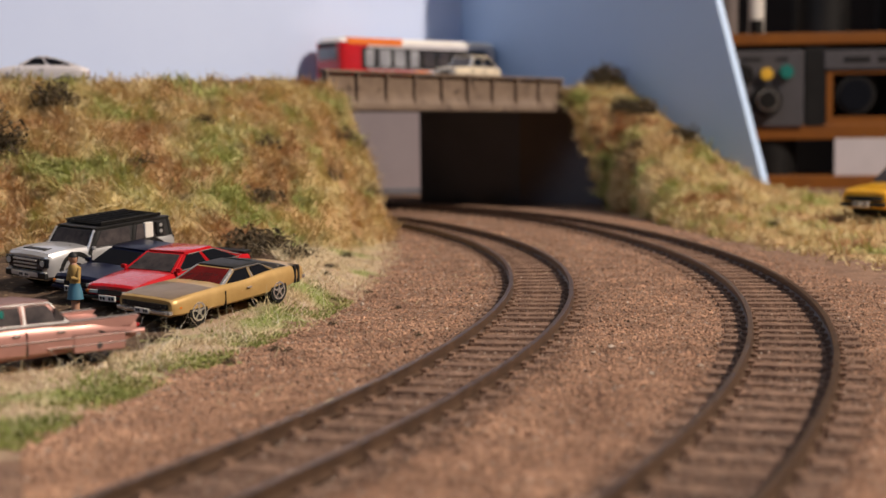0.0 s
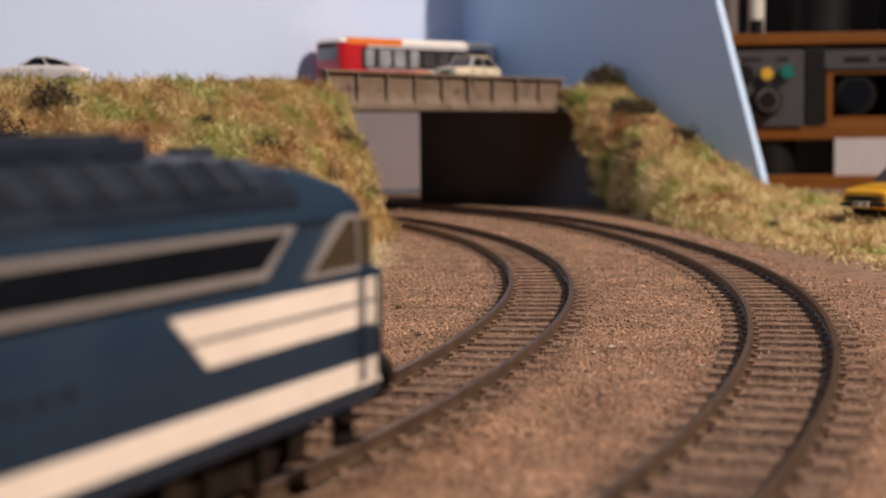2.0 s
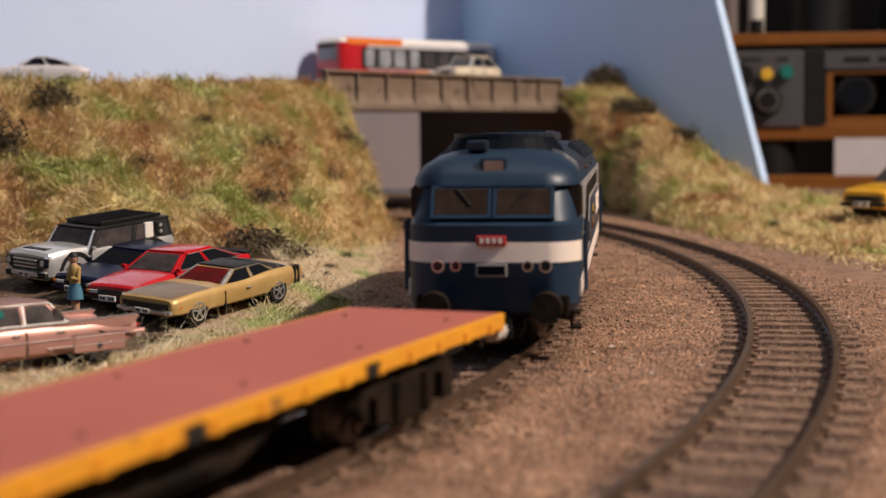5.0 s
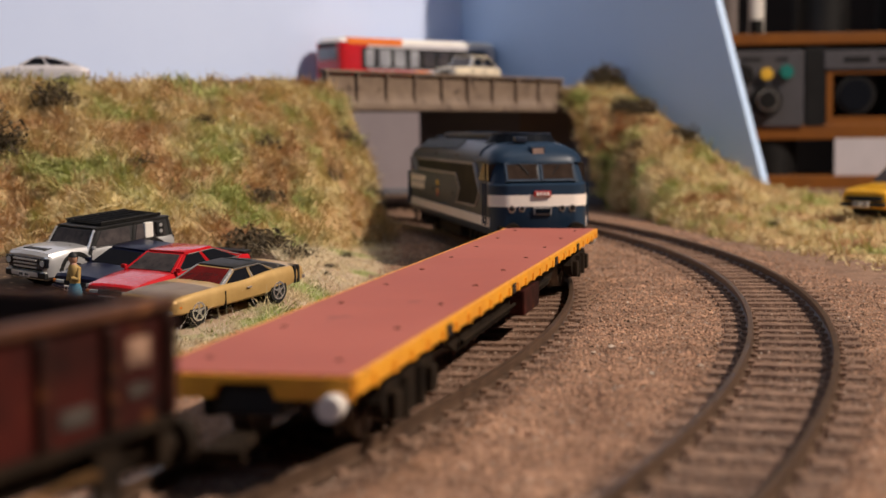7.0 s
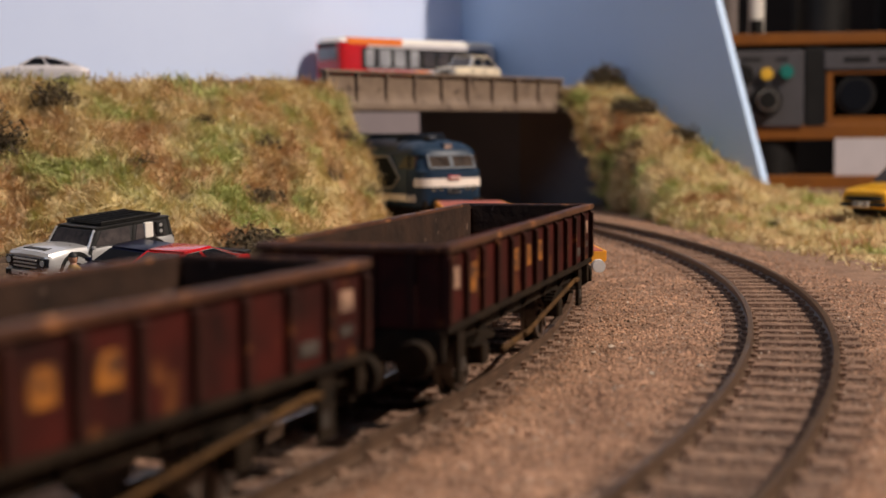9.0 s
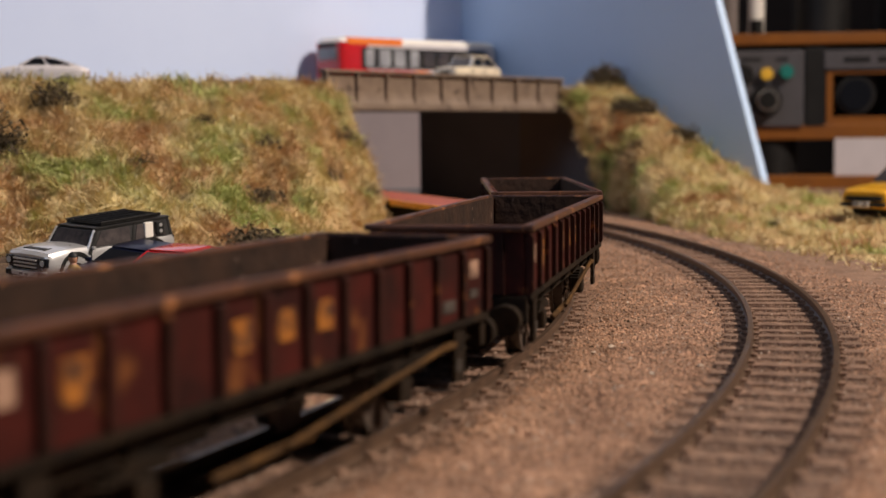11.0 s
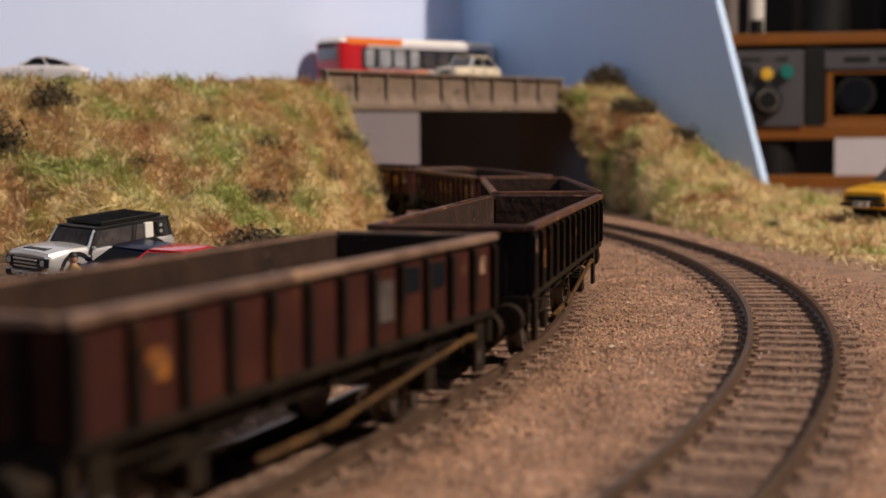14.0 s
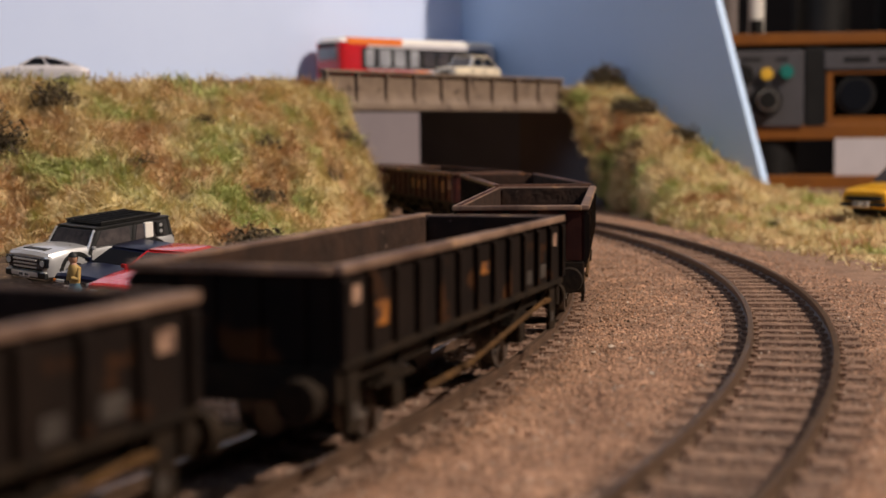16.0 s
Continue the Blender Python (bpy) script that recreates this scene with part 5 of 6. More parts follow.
        part("windscreen_pillar", rod((0.0150, s * 0.0140, 0.0153), (0.0096, s * 0.0127, 0.0236), 0.00065, 8), M["p_silver"], suv, "silver windscreen pillar")
        part("rear_quarter", box((-0.0215, s * 0.0134, 0.0197), (0.0050, 0.0020, 0.0072), bevel=0.0005), M["white_paint"], suv, "white panel behind the rear door")
        part("gutter", rod((0.0090, s * 0.0127, 0.0241), (-0.0355, s * 0.0127, 0.0241), 0.0005, 6), M["black_matt"], suv)
        part("side_box", box((-0.0278, s * 0.0142, 0.0200), (0.0048, 0.0018, 0.0060), bevel=0.0006), M["black_matt"], suv)
        for z in (0.0186, 0.0214):
            part("box_latch", rod((-0.0278, s * 0.0150, z), (-0.0278, s * 0.0154, z), 0.0009, 12), M["p_silver"], suv)
    part("snorkel", rod((0.0145, 0.0148, 0.0140), (0.0095, 0.0136, 0.0225), 0.0009, 8), M["black_matt"], suv)
    pink = make_car("finned_saloon", "metallic pink model saloon with tall tail fins", parked(-0.0870, 0.2885, -0.72, -0.69), 0.088, 0.0306, 0.0520, 0.0054,
                    [(0.5, 0.0050, 0.0115, 0.0140), (0.47, 0.0042, 0.0122, 0.0150), (0.30, 0.0034, 0.0130, 0.0153), (0.10, 0.0032, 0.0134, 0.0153), (-0.10, 0.0034, 0.0134, 0.0153), (-0.28, 0.0042, 0.0126, 0.0153), (-0.42, 0.0054, 0.0116, 0.0146), (-0.465, 0.0064, 0.0110, 0.0138)],
                    (0.17, 0.09, -0.13, -0.20, 0.0133, 0.0203, 0.0136, 0.0112), ("p_pink", "p_pink_roof", "p_pink"), ("glass_grey", "glass_grey"), fins=0.0014, front="twin", doors=2, k_size=0.63, strip=False, rim="glass_grey")
    for s in (-1, 1):
        for z, x0, x1 in ((0.0086, -0.041, 0.03), (0.0060, -0.036, -0.008)):
            part("side_moulding", box(((x0 + x1) / 2, s * 0.01525, z), (x1 - x0, 0.0007, 0.0003), bevel=0.0001), M["chrome"], pink)
        part("fin_lamp", rod((-0.0405, s * 0.0126, 0.0104), (-0.0425, s * 0.0126, 0.0104), 0.0009, 12, 0.0004), M["tail_red"], pink)
        part("fin", prism([(-0.010, 0.0128), (-0.026, 0.0134), (-0.0415, 0.0138), (-0.0405, 0.0126), (-0.0385, 0.0108), (-0.028, 0.0106)], s * 0.0128, s * 0.0146), M["p_pink"], pink, "pointed pink tail fin")
        part("lower_fin", rod((-0.022, s * 0.0136, 0.0080), (-0.0438, s * 0.0130, 0.0084), 0.0018, 14, 0.0009), M["p_pink"], pink)
        part("skirt", box((-0.0262, s * 0.0149, 0.0064), (0.0185, 0.0012, 0.0056), bevel=0.0005), M["p_pink"], pink)
    for s in (-1, 1):
        part("skirt_gap", box((-0.0262, s * 0.01535, 0.00925), (0.0190, 0.0004, 0.00022)), M["black_matt"], pink)
        part("fin_edge", rod((-0.016, s * 0.0138, 0.0136), (-0.0410, s * 0.0138, 0.0141), 0.00028, 6), M["chrome"], pink, "bright edge of the tail fin")
        part("belt_trim", rod((0.014, s * 0.0146, 0.0134), (-0.0165, s * 0.0146, 0.0134), 0.00030, 6), M["chrome"], pink)
        part("rear_quarter_light", prism([(-0.0118, 0.0140), (-0.0168, 0.0140), (-0.0122, 0.0182)], s * 0.0122, s * 0.0134), M["glass_grey"], pink)
    part("teal_visor", box((0.009, 0.0127, 0.0178), (0.008, 0.0006, 0.0022)), M["teal"], pink, "teal tinted glass strip")
    make_car("sports_coupe", "pale silver model coupe on the road along the embankment", place(-0.1740, 0.645, 0.0650, -0.975, -0.22), 0.056, 0.0225, 0.0310, 0.0042,
             [(0.5, 0.0040, 0.0075, 0.0095), (0.46, 0.0032, 0.0090, 0.0108), (0.25, 0.0026, 0.0112, 0.0112), (0.05, 0.0026, 0.0118, 0.0112), (-0.2, 0.0026, 0.0118, 0.0113), (-0.42, 0.0034, 0.0110, 0.0110), (-0.5, 0.0045, 0.0098, 0.0098)],
             (0.20, 0.03, -0.12, -0.42, 0.0113, 0.0164, 0.0100, 0.0078), ("p_pale", "p_pale", "p_pale"), ("glass_grey", "glass_dark"), front="round", bumper="p_pale", doors=1, trim=None, k_size=0.76)
    make_car("vintage_car", "ivory vintage model car crossing the bridge", place(0.0165, 0.905, 0.0706, -0.62, -0.78), 0.050, 0.0210, 0.0300, 0.0044,
             [(0.5, 0.0052, 0.0118, 0.0085), (0.47, 0.0042, 0.0126, 0.0098), (0.2, 0.0036, 0.0132, 0.0104), (-0.2, 0.0036, 0.0134, 0.0104), (-0.47, 0.0044, 0.0130, 0.0098), (-0.5, 0.0052, 0.0120, 0.0088)],
             (0.20, 0.10, -0.26, -0.42, 0.0132, 0.0205, 0.0096, 0.0082), ("p_ivory", "p_ivory", "p_ivory"), ("glass_grey", "glass_dark"), doors=2, k_size=0.90)
    make_car("rally_hatch", "yellow model hatchback with black bumper on the bank", place(0.2180, 0.693, 0.0030, -0.80, -0.60), 0.058, 0.0240, 0.0350, 0.0047,
             [(0.5, 0.0040, 0.0100, 0.0104), (0.47, 0.0034, 0.0112, 0.0114), (0.25, 0.0030, 0.0126, 0.0120), (0.0, 0.0030, 0.0130, 0.0120), (-0.45, 0.0034, 0.0130, 0.0118), (-0.5, 0.0044, 0.0118, 0.0110)],
             (0.20, 0.04, -0.34, -0.46, 0.0130, 0.0206, 0.0110, 0.0090), ("p_yellow", "p_yellow", "p_yellow"), ("glass_grey", "glass_dark"), front="full", bumper="black_matt", doors=2, trim=None, k_size=1.15)


def make_bus():
    t = thing("single_deck_bus", "red, orange and white model bus on the bridge road", "bus", place(-0.0211, 0.9868, 0.0706, -0.75, -0.66) @ Matrix.Diagonal((1.188, 1.057, 0.97, 1)))
    L, W, H = 0.112, 0.0265, 0.0345
    hl, hw = L / 2, W / 2
    body = part("body", stack([(0.0035, hl, hw), (H - 0.0035, hl - 0.0004, hw)], 0.0028, 0.0012), M["p_pale"], t, smooth=35)
    part("roof", stack([(H - 0.0035, hl - 0.0004, hw - 0.0001), (H - 0.0012, hl - 0.0012, hw - 0.0010), (H, hl - 0.004, hw - 0.0035)], 0.0028, 0.0012), M["white_paint"], t, smooth=40)
    fr = part("front_panel", stack([(0.0034, 0.0100, hw + 0.0001), (H - 0.0034, 0.0098, hw + 0.0001)], 0.0028, 0.0012), M["p_red"], t, "red front of the bus", smooth=35)
    fr.matrix_basis = Matrix.Translation((hl - 0.0098, 0, 0))
    part("front_roof", box((hl - 0.0225, 0, H - 0.0028), (0.038, W + 0.0003, 0.0050), bevel=0.0008), M["p_orange"], t, "orange roof front")
    for s in (-1, 1):
        part("side_band", prism([(hl - 0.018, 0.0036), (hl - 0.004, 0.0036), (hl - 0.004, 0.0135), (hl - 0.052, 0.0135)], s * (hw - 0.0005), s * (hw + 0.0003)), M["p_red"], t, "red sweep along the side")
        part("side_band", prism([(hl - 0.030, 0.0036), (hl - 0.018, 0.0036), (hl - 0.052, 0.0135), (hl - 0.062, 0.0135)], s * (hw - 0.0005), s * (hw + 0.0004)), M["p_orange"], t, "orange sweep along the side")
        part("window_band", box((-0.002, s * hw, 0.0212), (L - 0.022, 0.0006, 0.0136)), M["black_matt"], t)
        for i in range(9):
            x = hl - 0.0185 - i * 0.0104
            w = 0.0078 if i % 3 else 0.0060
            part("side_window", box((x, s * (hw + 0.0004), 0.0212), (w, 0.0004, 0.0112), bevel=0.0002), M["glass_pale"] if i < 4 else M["glass_grey"], t)
        for x in (-0.032, 0.030):
            wh = part("wheel", rod((x, s * (hw - 0.004), 0.0062), (x, s * (hw - 0.0002), 0.0062), 0.0062, 20), M["rubber"], t)
            part("hub", rod((x, s * (hw - 0.0004), 0.0062), (x, s * (hw + 0.0003), 0.0062), 0.0032, 14), M["p_pale"], wh)
        part("headlight", box((hl + 0.0006, s * 0.009, 0.0070), (0.0010, 0.0040, 0.0018), bevel=0.0003), M["lens"], t)
    part("windscreen", box((hl + 0.0007, 0, 0.0238), (0.0012, W - 0.009, 0.0075), bevel=0.0004), M["glass_pale"], t)
    part("destination_box", box((hl + 0.0006, 0, 0.0295), (0.0012, W - 0.010, 0.0028), bevel=0.0003), M["black_matt"], t)
    part("rear_window", box((-hl - 0.0008, 0, 0.0225), (0.0010, W - 0.006, 0.0100), bevel=0.0004), M["glass_dark"], t)
    part("floor_pan", box((0, 0, 0.0034), (L - 0.006, W - 0.004, 0.002)), M["underframe"], t)


M["figure"] = mat("figure", (0.42, 0.28, 0.10), (0.36, 0.24, 0.09), 0.6, scale=200)


def make_figure():
    """A plain painted figurine: one mesh, coloured fields."""
    rings, prof = [], [(0.0, 0.0016), (0.0004, 0.0017), (0.0022, 0.0012), (0.0040, 0.0014), (0.0043, 0.0026), (0.0065, 0.0022), (0.0082, 0.0016), (0.0086, 0.0017), (0.0105, 0.0019), (0.0120, 0.0021), (0.0128, 0.0012), (0.0132, 0.0009), (0.0136, 0.0013), (0.0146, 0.0016), (0.0154, 0.0013), (0.0159, 0.0006)]
    for z, r in prof:
        rings.append([(r * 0.85 * math.cos(a) + (0.0004 if z > 0.0125 else 0), r * math.sin(a), z) for a in np.linspace(0, 6.283, 15)[:-1]])
    bm = loft(rings)
    for s in (-1, 1):
        add_rod(bm, (0.0, s * 0.0018, 0.0120), (0.0006, s * 0.0023, 0.0092), 0.0006, 8, 0.0005)
        add_rod(bm, (0.0006, s * 0.0023, 0.0092), (0.0018, s * 0.0008, 0.0096), 0.0005, 8)
    me_mats = [("skirt", (0.045, 0.15, 0.22)), ("jumper", (0.42, 0.27, 0.08)), ("hair", (0.012, 0.010, 0.010)), ("skin", (0.45, 0.24, 0.15))]
    ob = part("figurine", bm, mat("skirt", me_mats[0][1], (0.06, 0.18, 0.26), 0.6, scale=300), None, smooth=50)
    for n_, c in me_mats[1:]:
        ob.data.materials.append(mat(n_, c, tuple(v * 0.85 for v in c), 0.6, scale=300))
    for p in ob.data.polygons:
        z = p.center.z
        p.material_index = 3 if z < 0.0039 else 0 if z < 0.0084 else 1 if z < 0.0130 else 2 if (z > 0.0146 or p.center.x < 0.0) else 3
    ob.matrix_world = place(-0.0903, 0.3620, ground_z(-0.0903, 0.3620) - 0.0002, -0.6, -0.8) @ Matrix.Diagonal((0.86, 0.86, 1.0, 1))
    tagged(ob, "tiny painted figurine in mustard top and blue skirt standing by cars", "figurine")


def make_instrument():
    """Orange bench machine behind the layout, with a control panel."""
    t = thing("bench_machine", "orange bench machine with grey control panel behind the layout", "machine", pose(0.320, 1.20, 0, 0, 0, -7))
    o = M["p_orange_metal"] = mat("p_orange_metal", (0.22, 0.074, 0.008), (0.17, 0.056, 0.007), 0.4, scale=40, bump=0.03)
    dk = mat("machine_black", (0.005, 0.005, 0.005), (0.009, 0.0085, 0.0085), 0.5, scale=60, spec=0.3)
    gp = mat("panel_grey", (0.070, 0.066, 0.074), (0.055, 0.052, 0.058), 0.5, scale=60)
    gp2 = mat("pale_card_paint", (0.55, 0.50, 0.51), (0.50, 0.46, 0.47), 0.7, scale=50)
    part("top_rail", box((0.03, 0, 0.1145), (0.30, 0.05, 0.009), bevel=0.001), o, t)
    part("bottom_rail", box((0.03, 0, 0.0410), (0.30, 0.05, 0.012), bevel=0.001), o, t)
    part("back_panel", box((0.03, 0.03, 0.076), (0.30, 0.006, 0.066)), dk, t)
    cp = part("control_panel", box((-0.062, -0.022, 0.0755), (0.062, 0.012, 0.060), bevel=0.001), gp, t, "grey panel with knobs")
    k = part("knob", rod((-0.060, -0.028, 0.066), (-0.060, -0.040, 0.066), 0.0125, 28, 0.011), dk, cp, "large black knob")
    part("knob_cap", rod((-0.060, -0.040, 0.066), (-0.060, -0.0415, 0.066), 0.0085, 24), M["chrome"], k)
    part("knob_face", rod((-0.060, -0.0415, 0.066), (-0.060, -0.0425, 0.066), 0.0075, 24), dk, k)
    for x, z, r, m_ in ((-0.078, 0.0865, 0.0085, dk), (-0.060, 0.0870, 0.0052, M["yellow_plate"]), (-0.0445, 0.0885, 0.0058, M["teal"])):
        part("button", rod((x, -0.028, z), (x, -0.034, z), r, 20, r * 0.9), m_, cp)
    for x, w in ((-0.072, 0.016), (-0.048, 0.010)):
        part("panel_bar", box((x, -0.0282, 0.0985), (w, 0.0006, 0.0022)), dk, cp)
    part("post", box((-0.022, -0.01, 0.0755), (0.016, 0.03, 0.064), bevel=0.001), dk, t)
    lp = part("label_strip", box((0.055, -0.024, 0.0975), (0.140, 0.004, 0.0150), bevel=0.0006), gp, t, "pale label strip")
    for x, w in ((0.010, 0.02), (0.034, 0.016), (0.054, 0.02), (0.075, 0.012), (0.095, 0.018)):
        part("label_bar", box((x, -0.0262, 0.0975), (w, 0.0006, 0.004)), dk, lp)
    fr = ring_between([(-0.013, 0.046), (0.14, 0.046), (0.14, 0.0885), (-0.013, 0.0885)], [(-0.008, 0.053), (0.052, 0.053), (0.052, 0.0865), (-0.008, 0.0865)], -0.024, -0.014)
    part("front_frame", fr, o, t)
    ln = part("lens_barrel", rod((0.010, 0.02, 0.070), (0.010, -0.022, 0.070), 0.0155, 32), dk, t, "dark round barrel")
    part("barrel_ring", rod((0.010, -0.018, 0.070), (0.010, -0.024, 0.070), 0.0120, 32), M["glass_dark"], ln)
    part("clasp", box((0.042, -0.016, 0.0690), (0.010, 0.008, 0.012), bevel=0.001), M["chrome"], t)
    for x, w in ((-0.055, 0.030), (0.080, 0.030)):
        part("foot", rod((x, 0, 0.004), (x, 0, 0.036), w * 0.72, 28), dk, t)
    part("base", box((0.03, 0, 0.0005), (0.31, 0.085, 0.0130), bevel=0.001), o, t)
    # upper column and tubes
    part("column", rod((-0.012, 0.02, 0.1155), (-0.012, 0.02, 0.30), 0.0230, 32), dk, t)
    part("column", rod((0.062, 0.05, 0.1155), (0.062, 0.05, 0.30), 0.0260, 32), dk, t)
    part("pale_tube", rod((-0.064, 0.02, 0.1155), (-0.064, 0.02, 0.30), 0.0065, 16), M["white_paint"], t)
    part("tube", rod((-0.086, 0.02, 0.1155), (-0.086, 0.02, 0.30), 0.0070, 16), M["brown_card"], t)
    part("nut", rod((-0.066, -0.005, 0.1155), (-0.066, -0.005, 0.1310), 0.0060, 6), dk, t)
    part("pale_sheet", box((0.020, -0.036, 0.0215), (0.056, 0.003, 0.0290)), gp2, t, "pale card between the feet")
    # dark cupboard further back
    c = thing("cupboard", "dark brown cupboard standing against the far wall", "cupboard", pose(0.95, 1.86, 0, 0, 0, 0))
    part("carcass", box((0, 0, 0.10), (1.30, 0.24, 1.9), bevel=0.004), M["cup_dark"], c)
    for x in (-0.327, 0.327):
        d = part("door", box((x, -0.126, 0.10), (0.635, 0.016, 1.86), bevel=0.003), M["cup_dark"], c)
        part("knob", rod((x * 0.2, -0.134, 0.10), (x * 0.2, -0.155, 0.10), 0.012, 16), M["chrome"], d)


M["cup_dark"] = mat("cup_dark", (0.014, 0.010, 0.009), (0.022, 0.015, 0.012), 0.5, scale=12, bump=0.05)

make_cars()
make_bus()
make_figure()
make_instrument()

# ---- grass, scrub and grit ----


def stuff_mesh(name, verts, faces, material, label, category):
    me = bpy.data.meshes.new(name)
    me.from_pydata(verts, [], faces)
    me.materials.append(material)
    return tagged(new(name, me), label, category, kind="stuff")


def blades(points, lo, hi, width, lean, rnd, up=(0, -0.25, 1.0)):
    """Thin bent blades of two triangles each."""
    verts, faces = [], []
    upv = Vector(up).normalized()
    for p in points:
        h = rnd.uniform(lo, hi)
        d = (upv + Vector((rnd.uniform(-lean, lean), rnd.uniform(-lean, lean), rnd.uniform(-lean * 0.6, lean * 0.3)))).normalized()
        a = rnd.uniform(0, 6.283)
        sd = Vector((math.cos(a), math.sin(a) * 0.4, rnd.uniform(-0.4, 0.4))) * width * rnd.uniform(0.6, 1.3)
        bend = Vector((rnd.uniform(-1, 1), rnd.uniform(-1, 1), -0.4)) * h * 0.25
        mid = p + d * h * 0.55
        k = len(verts)
        verts += [p - sd, p + sd, mid + sd * 0.8, mid - sd * 0.8, p + d * h + bend]
        faces += [(k, k + 1, k + 2, k + 3), (k + 3, k + 2, k + 4)]
    return verts, faces


def grow():
    rnd = random.Random(11)
    pts = []
    for _ in range(40000):
        f = rnd.uniform(0.28, 1.0)
        g = rnd.random() ** 0.9 * 1.02
        pts.append(slope_point(L_FOOT, L_TOP, f, g, 1))
    tv, tf = [], []
    for _ in range(2600):
        c = slope_point(L_FOOT, L_TOP, rnd.uniform(0.28, 1.0), rnd.random() * 1.02, 1)
        sway = (rnd.uniform(-0.8, 0.8), rnd.uniform(-0.9, -0.1), rnd.uniform(0.1, 0.8))
        near = [c + Vector((rnd.gauss(0, 0.0016), rnd.gauss(0, 0.0006), rnd.gauss(0, 0.0012))) for _ in range(16)]
        v, q = blades(near, 0.004, 0.0085, 0.00026, 0.45, rnd, sway)
        tf += [tuple(i + len(tv) for i in face) for face in q]
        tv += v
    for _ in range(1100):
        c = slope_point(R_FOOT, R_TOP, rnd.uniform(0.0, 0.9), rnd.random() * 1.02, -1)
        sway = (rnd.uniform(-0.8, 0.6), rnd.uniform(-0.9, 0.0), rnd.uniform(0.1, 0.8))
        near = [c + Vector((rnd.gauss(0, 0.0018), rnd.gauss(0, 0.0008), rnd.gauss(0, 0.0010))) for _ in range(16)]
        v, q = blades(near, 0.004, 0.0095, 0.00032, 0.45, rnd, sway)
        tf += [tuple(i + len(tv) for i in face) for face in q]
        tv += v
    stuff_mesh("grass_tufts", tv, tf, M["tuft"], "swept tufts of pale dry and green grass on both banks", "grass")
    stuff_mesh("bank_grass", *blades(pts, 0.002, 0.0062, 0.00017, 1.0, rnd, (0.1, -0.5, 0.6)), M["blade"], "dense green and straw coloured static grass on the bank", "grass")
    pts = [slope_point(R_FOOT, R_TOP, rnd.uniform(0.0, 0.93), rnd.random() ** 0.8 * 1.02, -1) for _ in range(30000)]
    stuff_mesh("side_grass", *blades(pts, 0.0022, 0.0068, 0.00022, 1.0, rnd, (-0.3, -0.4, 0.7)), M["blade"], "dense green and straw coloured static grass beside the bridge", "grass")
    # verge between the parking row and the track
    pts, long_pts = [], []
    while len(pts) < 42000:
        y = 0.20 + 0.46 * rnd.random() ** 0.8
        edge = verge_edge(y)
        back = float(np.interp(y, [0.20, 0.27, 0.30, 0.34, 0.40, 0.50, 0.65], [-0.14, -0.10, -0.068, -0.052, -0.040, -0.065, -0.075]))
        x = rnd.uniform(back, edge)
        v = Vector((x, y, 0))
        thick = noise.noise(v * 70) + 0.6 * noise.noise(v * 220) + 0.25
        fade = smoothstep(0.0, 0.018, edge - x)
        if rnd.random() < max(0.0, thick) * fade + 0.05:
            pts.append(Vector((x, y, ground_z(x, y) - 0.0002)))
            if rnd.random() < 0.065:
                long_pts.append(pts[-1] + Vector((0, 0, 0.0001)))
    stuff_mesh("verge_grass", *blades(pts, 0.0007, 0.0026, 0.00008, 1.2, rnd, (0, 0, 1)), M["verge_blade"], "short patchy green grass on the verge", "grass")
    stuff_mesh("dry_stalks", *blades(long_pts, 0.004, 0.0105, 0.00010, 2.2, rnd, (0, 0, 1)), M["straw"], "loose dry straw stalks lying on the verge", "straw")
    moss = []
    while len(moss) < 12000:
        y = 0.175 + 0.25 * rnd.random() ** 1.4
        x = verge_edge(y) - 0.001 - abs(rnd.gauss(0, 0.009))
        v = Vector((x, y, 0))
        if rnd.random() < 2.4 * (noise.noise(v * 55) + 0.4 * noise.noise(v * 190) + 0.25 - 0.4 * smoothstep(0.30, 0.42, y)):
            moss.append(Vector((x, y, ground_z(x, y) - 0.0001)))
    stuff_mesh("moss", *blades(moss, 0.0006, 0.0018, 0.00020, 1.4, rnd, (0, 0, 1)), M["moss"], "low green moss along the edge of the verge", "moss")
    hair = []
    for _ in range(520):
        y = rnd.uniform(0.26, 0.46)
        x = verge_edge(y) - 0.004 - abs(rnd.gauss(0, 0.014))
        hair.append(Vector((x, y, ground_z(x, y) + 0.0004)))
    stuff_mesh("pale_fibres", *blades(hair, 0.005, 0.014, 0.000045, 2.6, rnd, (0, 0, 1)), M["fibre"], "fine shiny pale fibres standing loose on the verge", "straw")
    strewn = []
    for _ in range(700):
        y = rnd.uniform(0.24, 0.62)
        x = rnd.uniform(-0.10, 0.02) + (y - 0.4) * 0.25
        strewn.append(Vector((x, y, ground_z(x, y) + 0.0003)))
    stuff_mesh("litter_stalks", *blades(strewn, 0.002, 0.006, 0.00008, 6.0, rnd, (0, 0, 1)), M["straw"], "thin dry stalks scattered over the ballast", "straw")


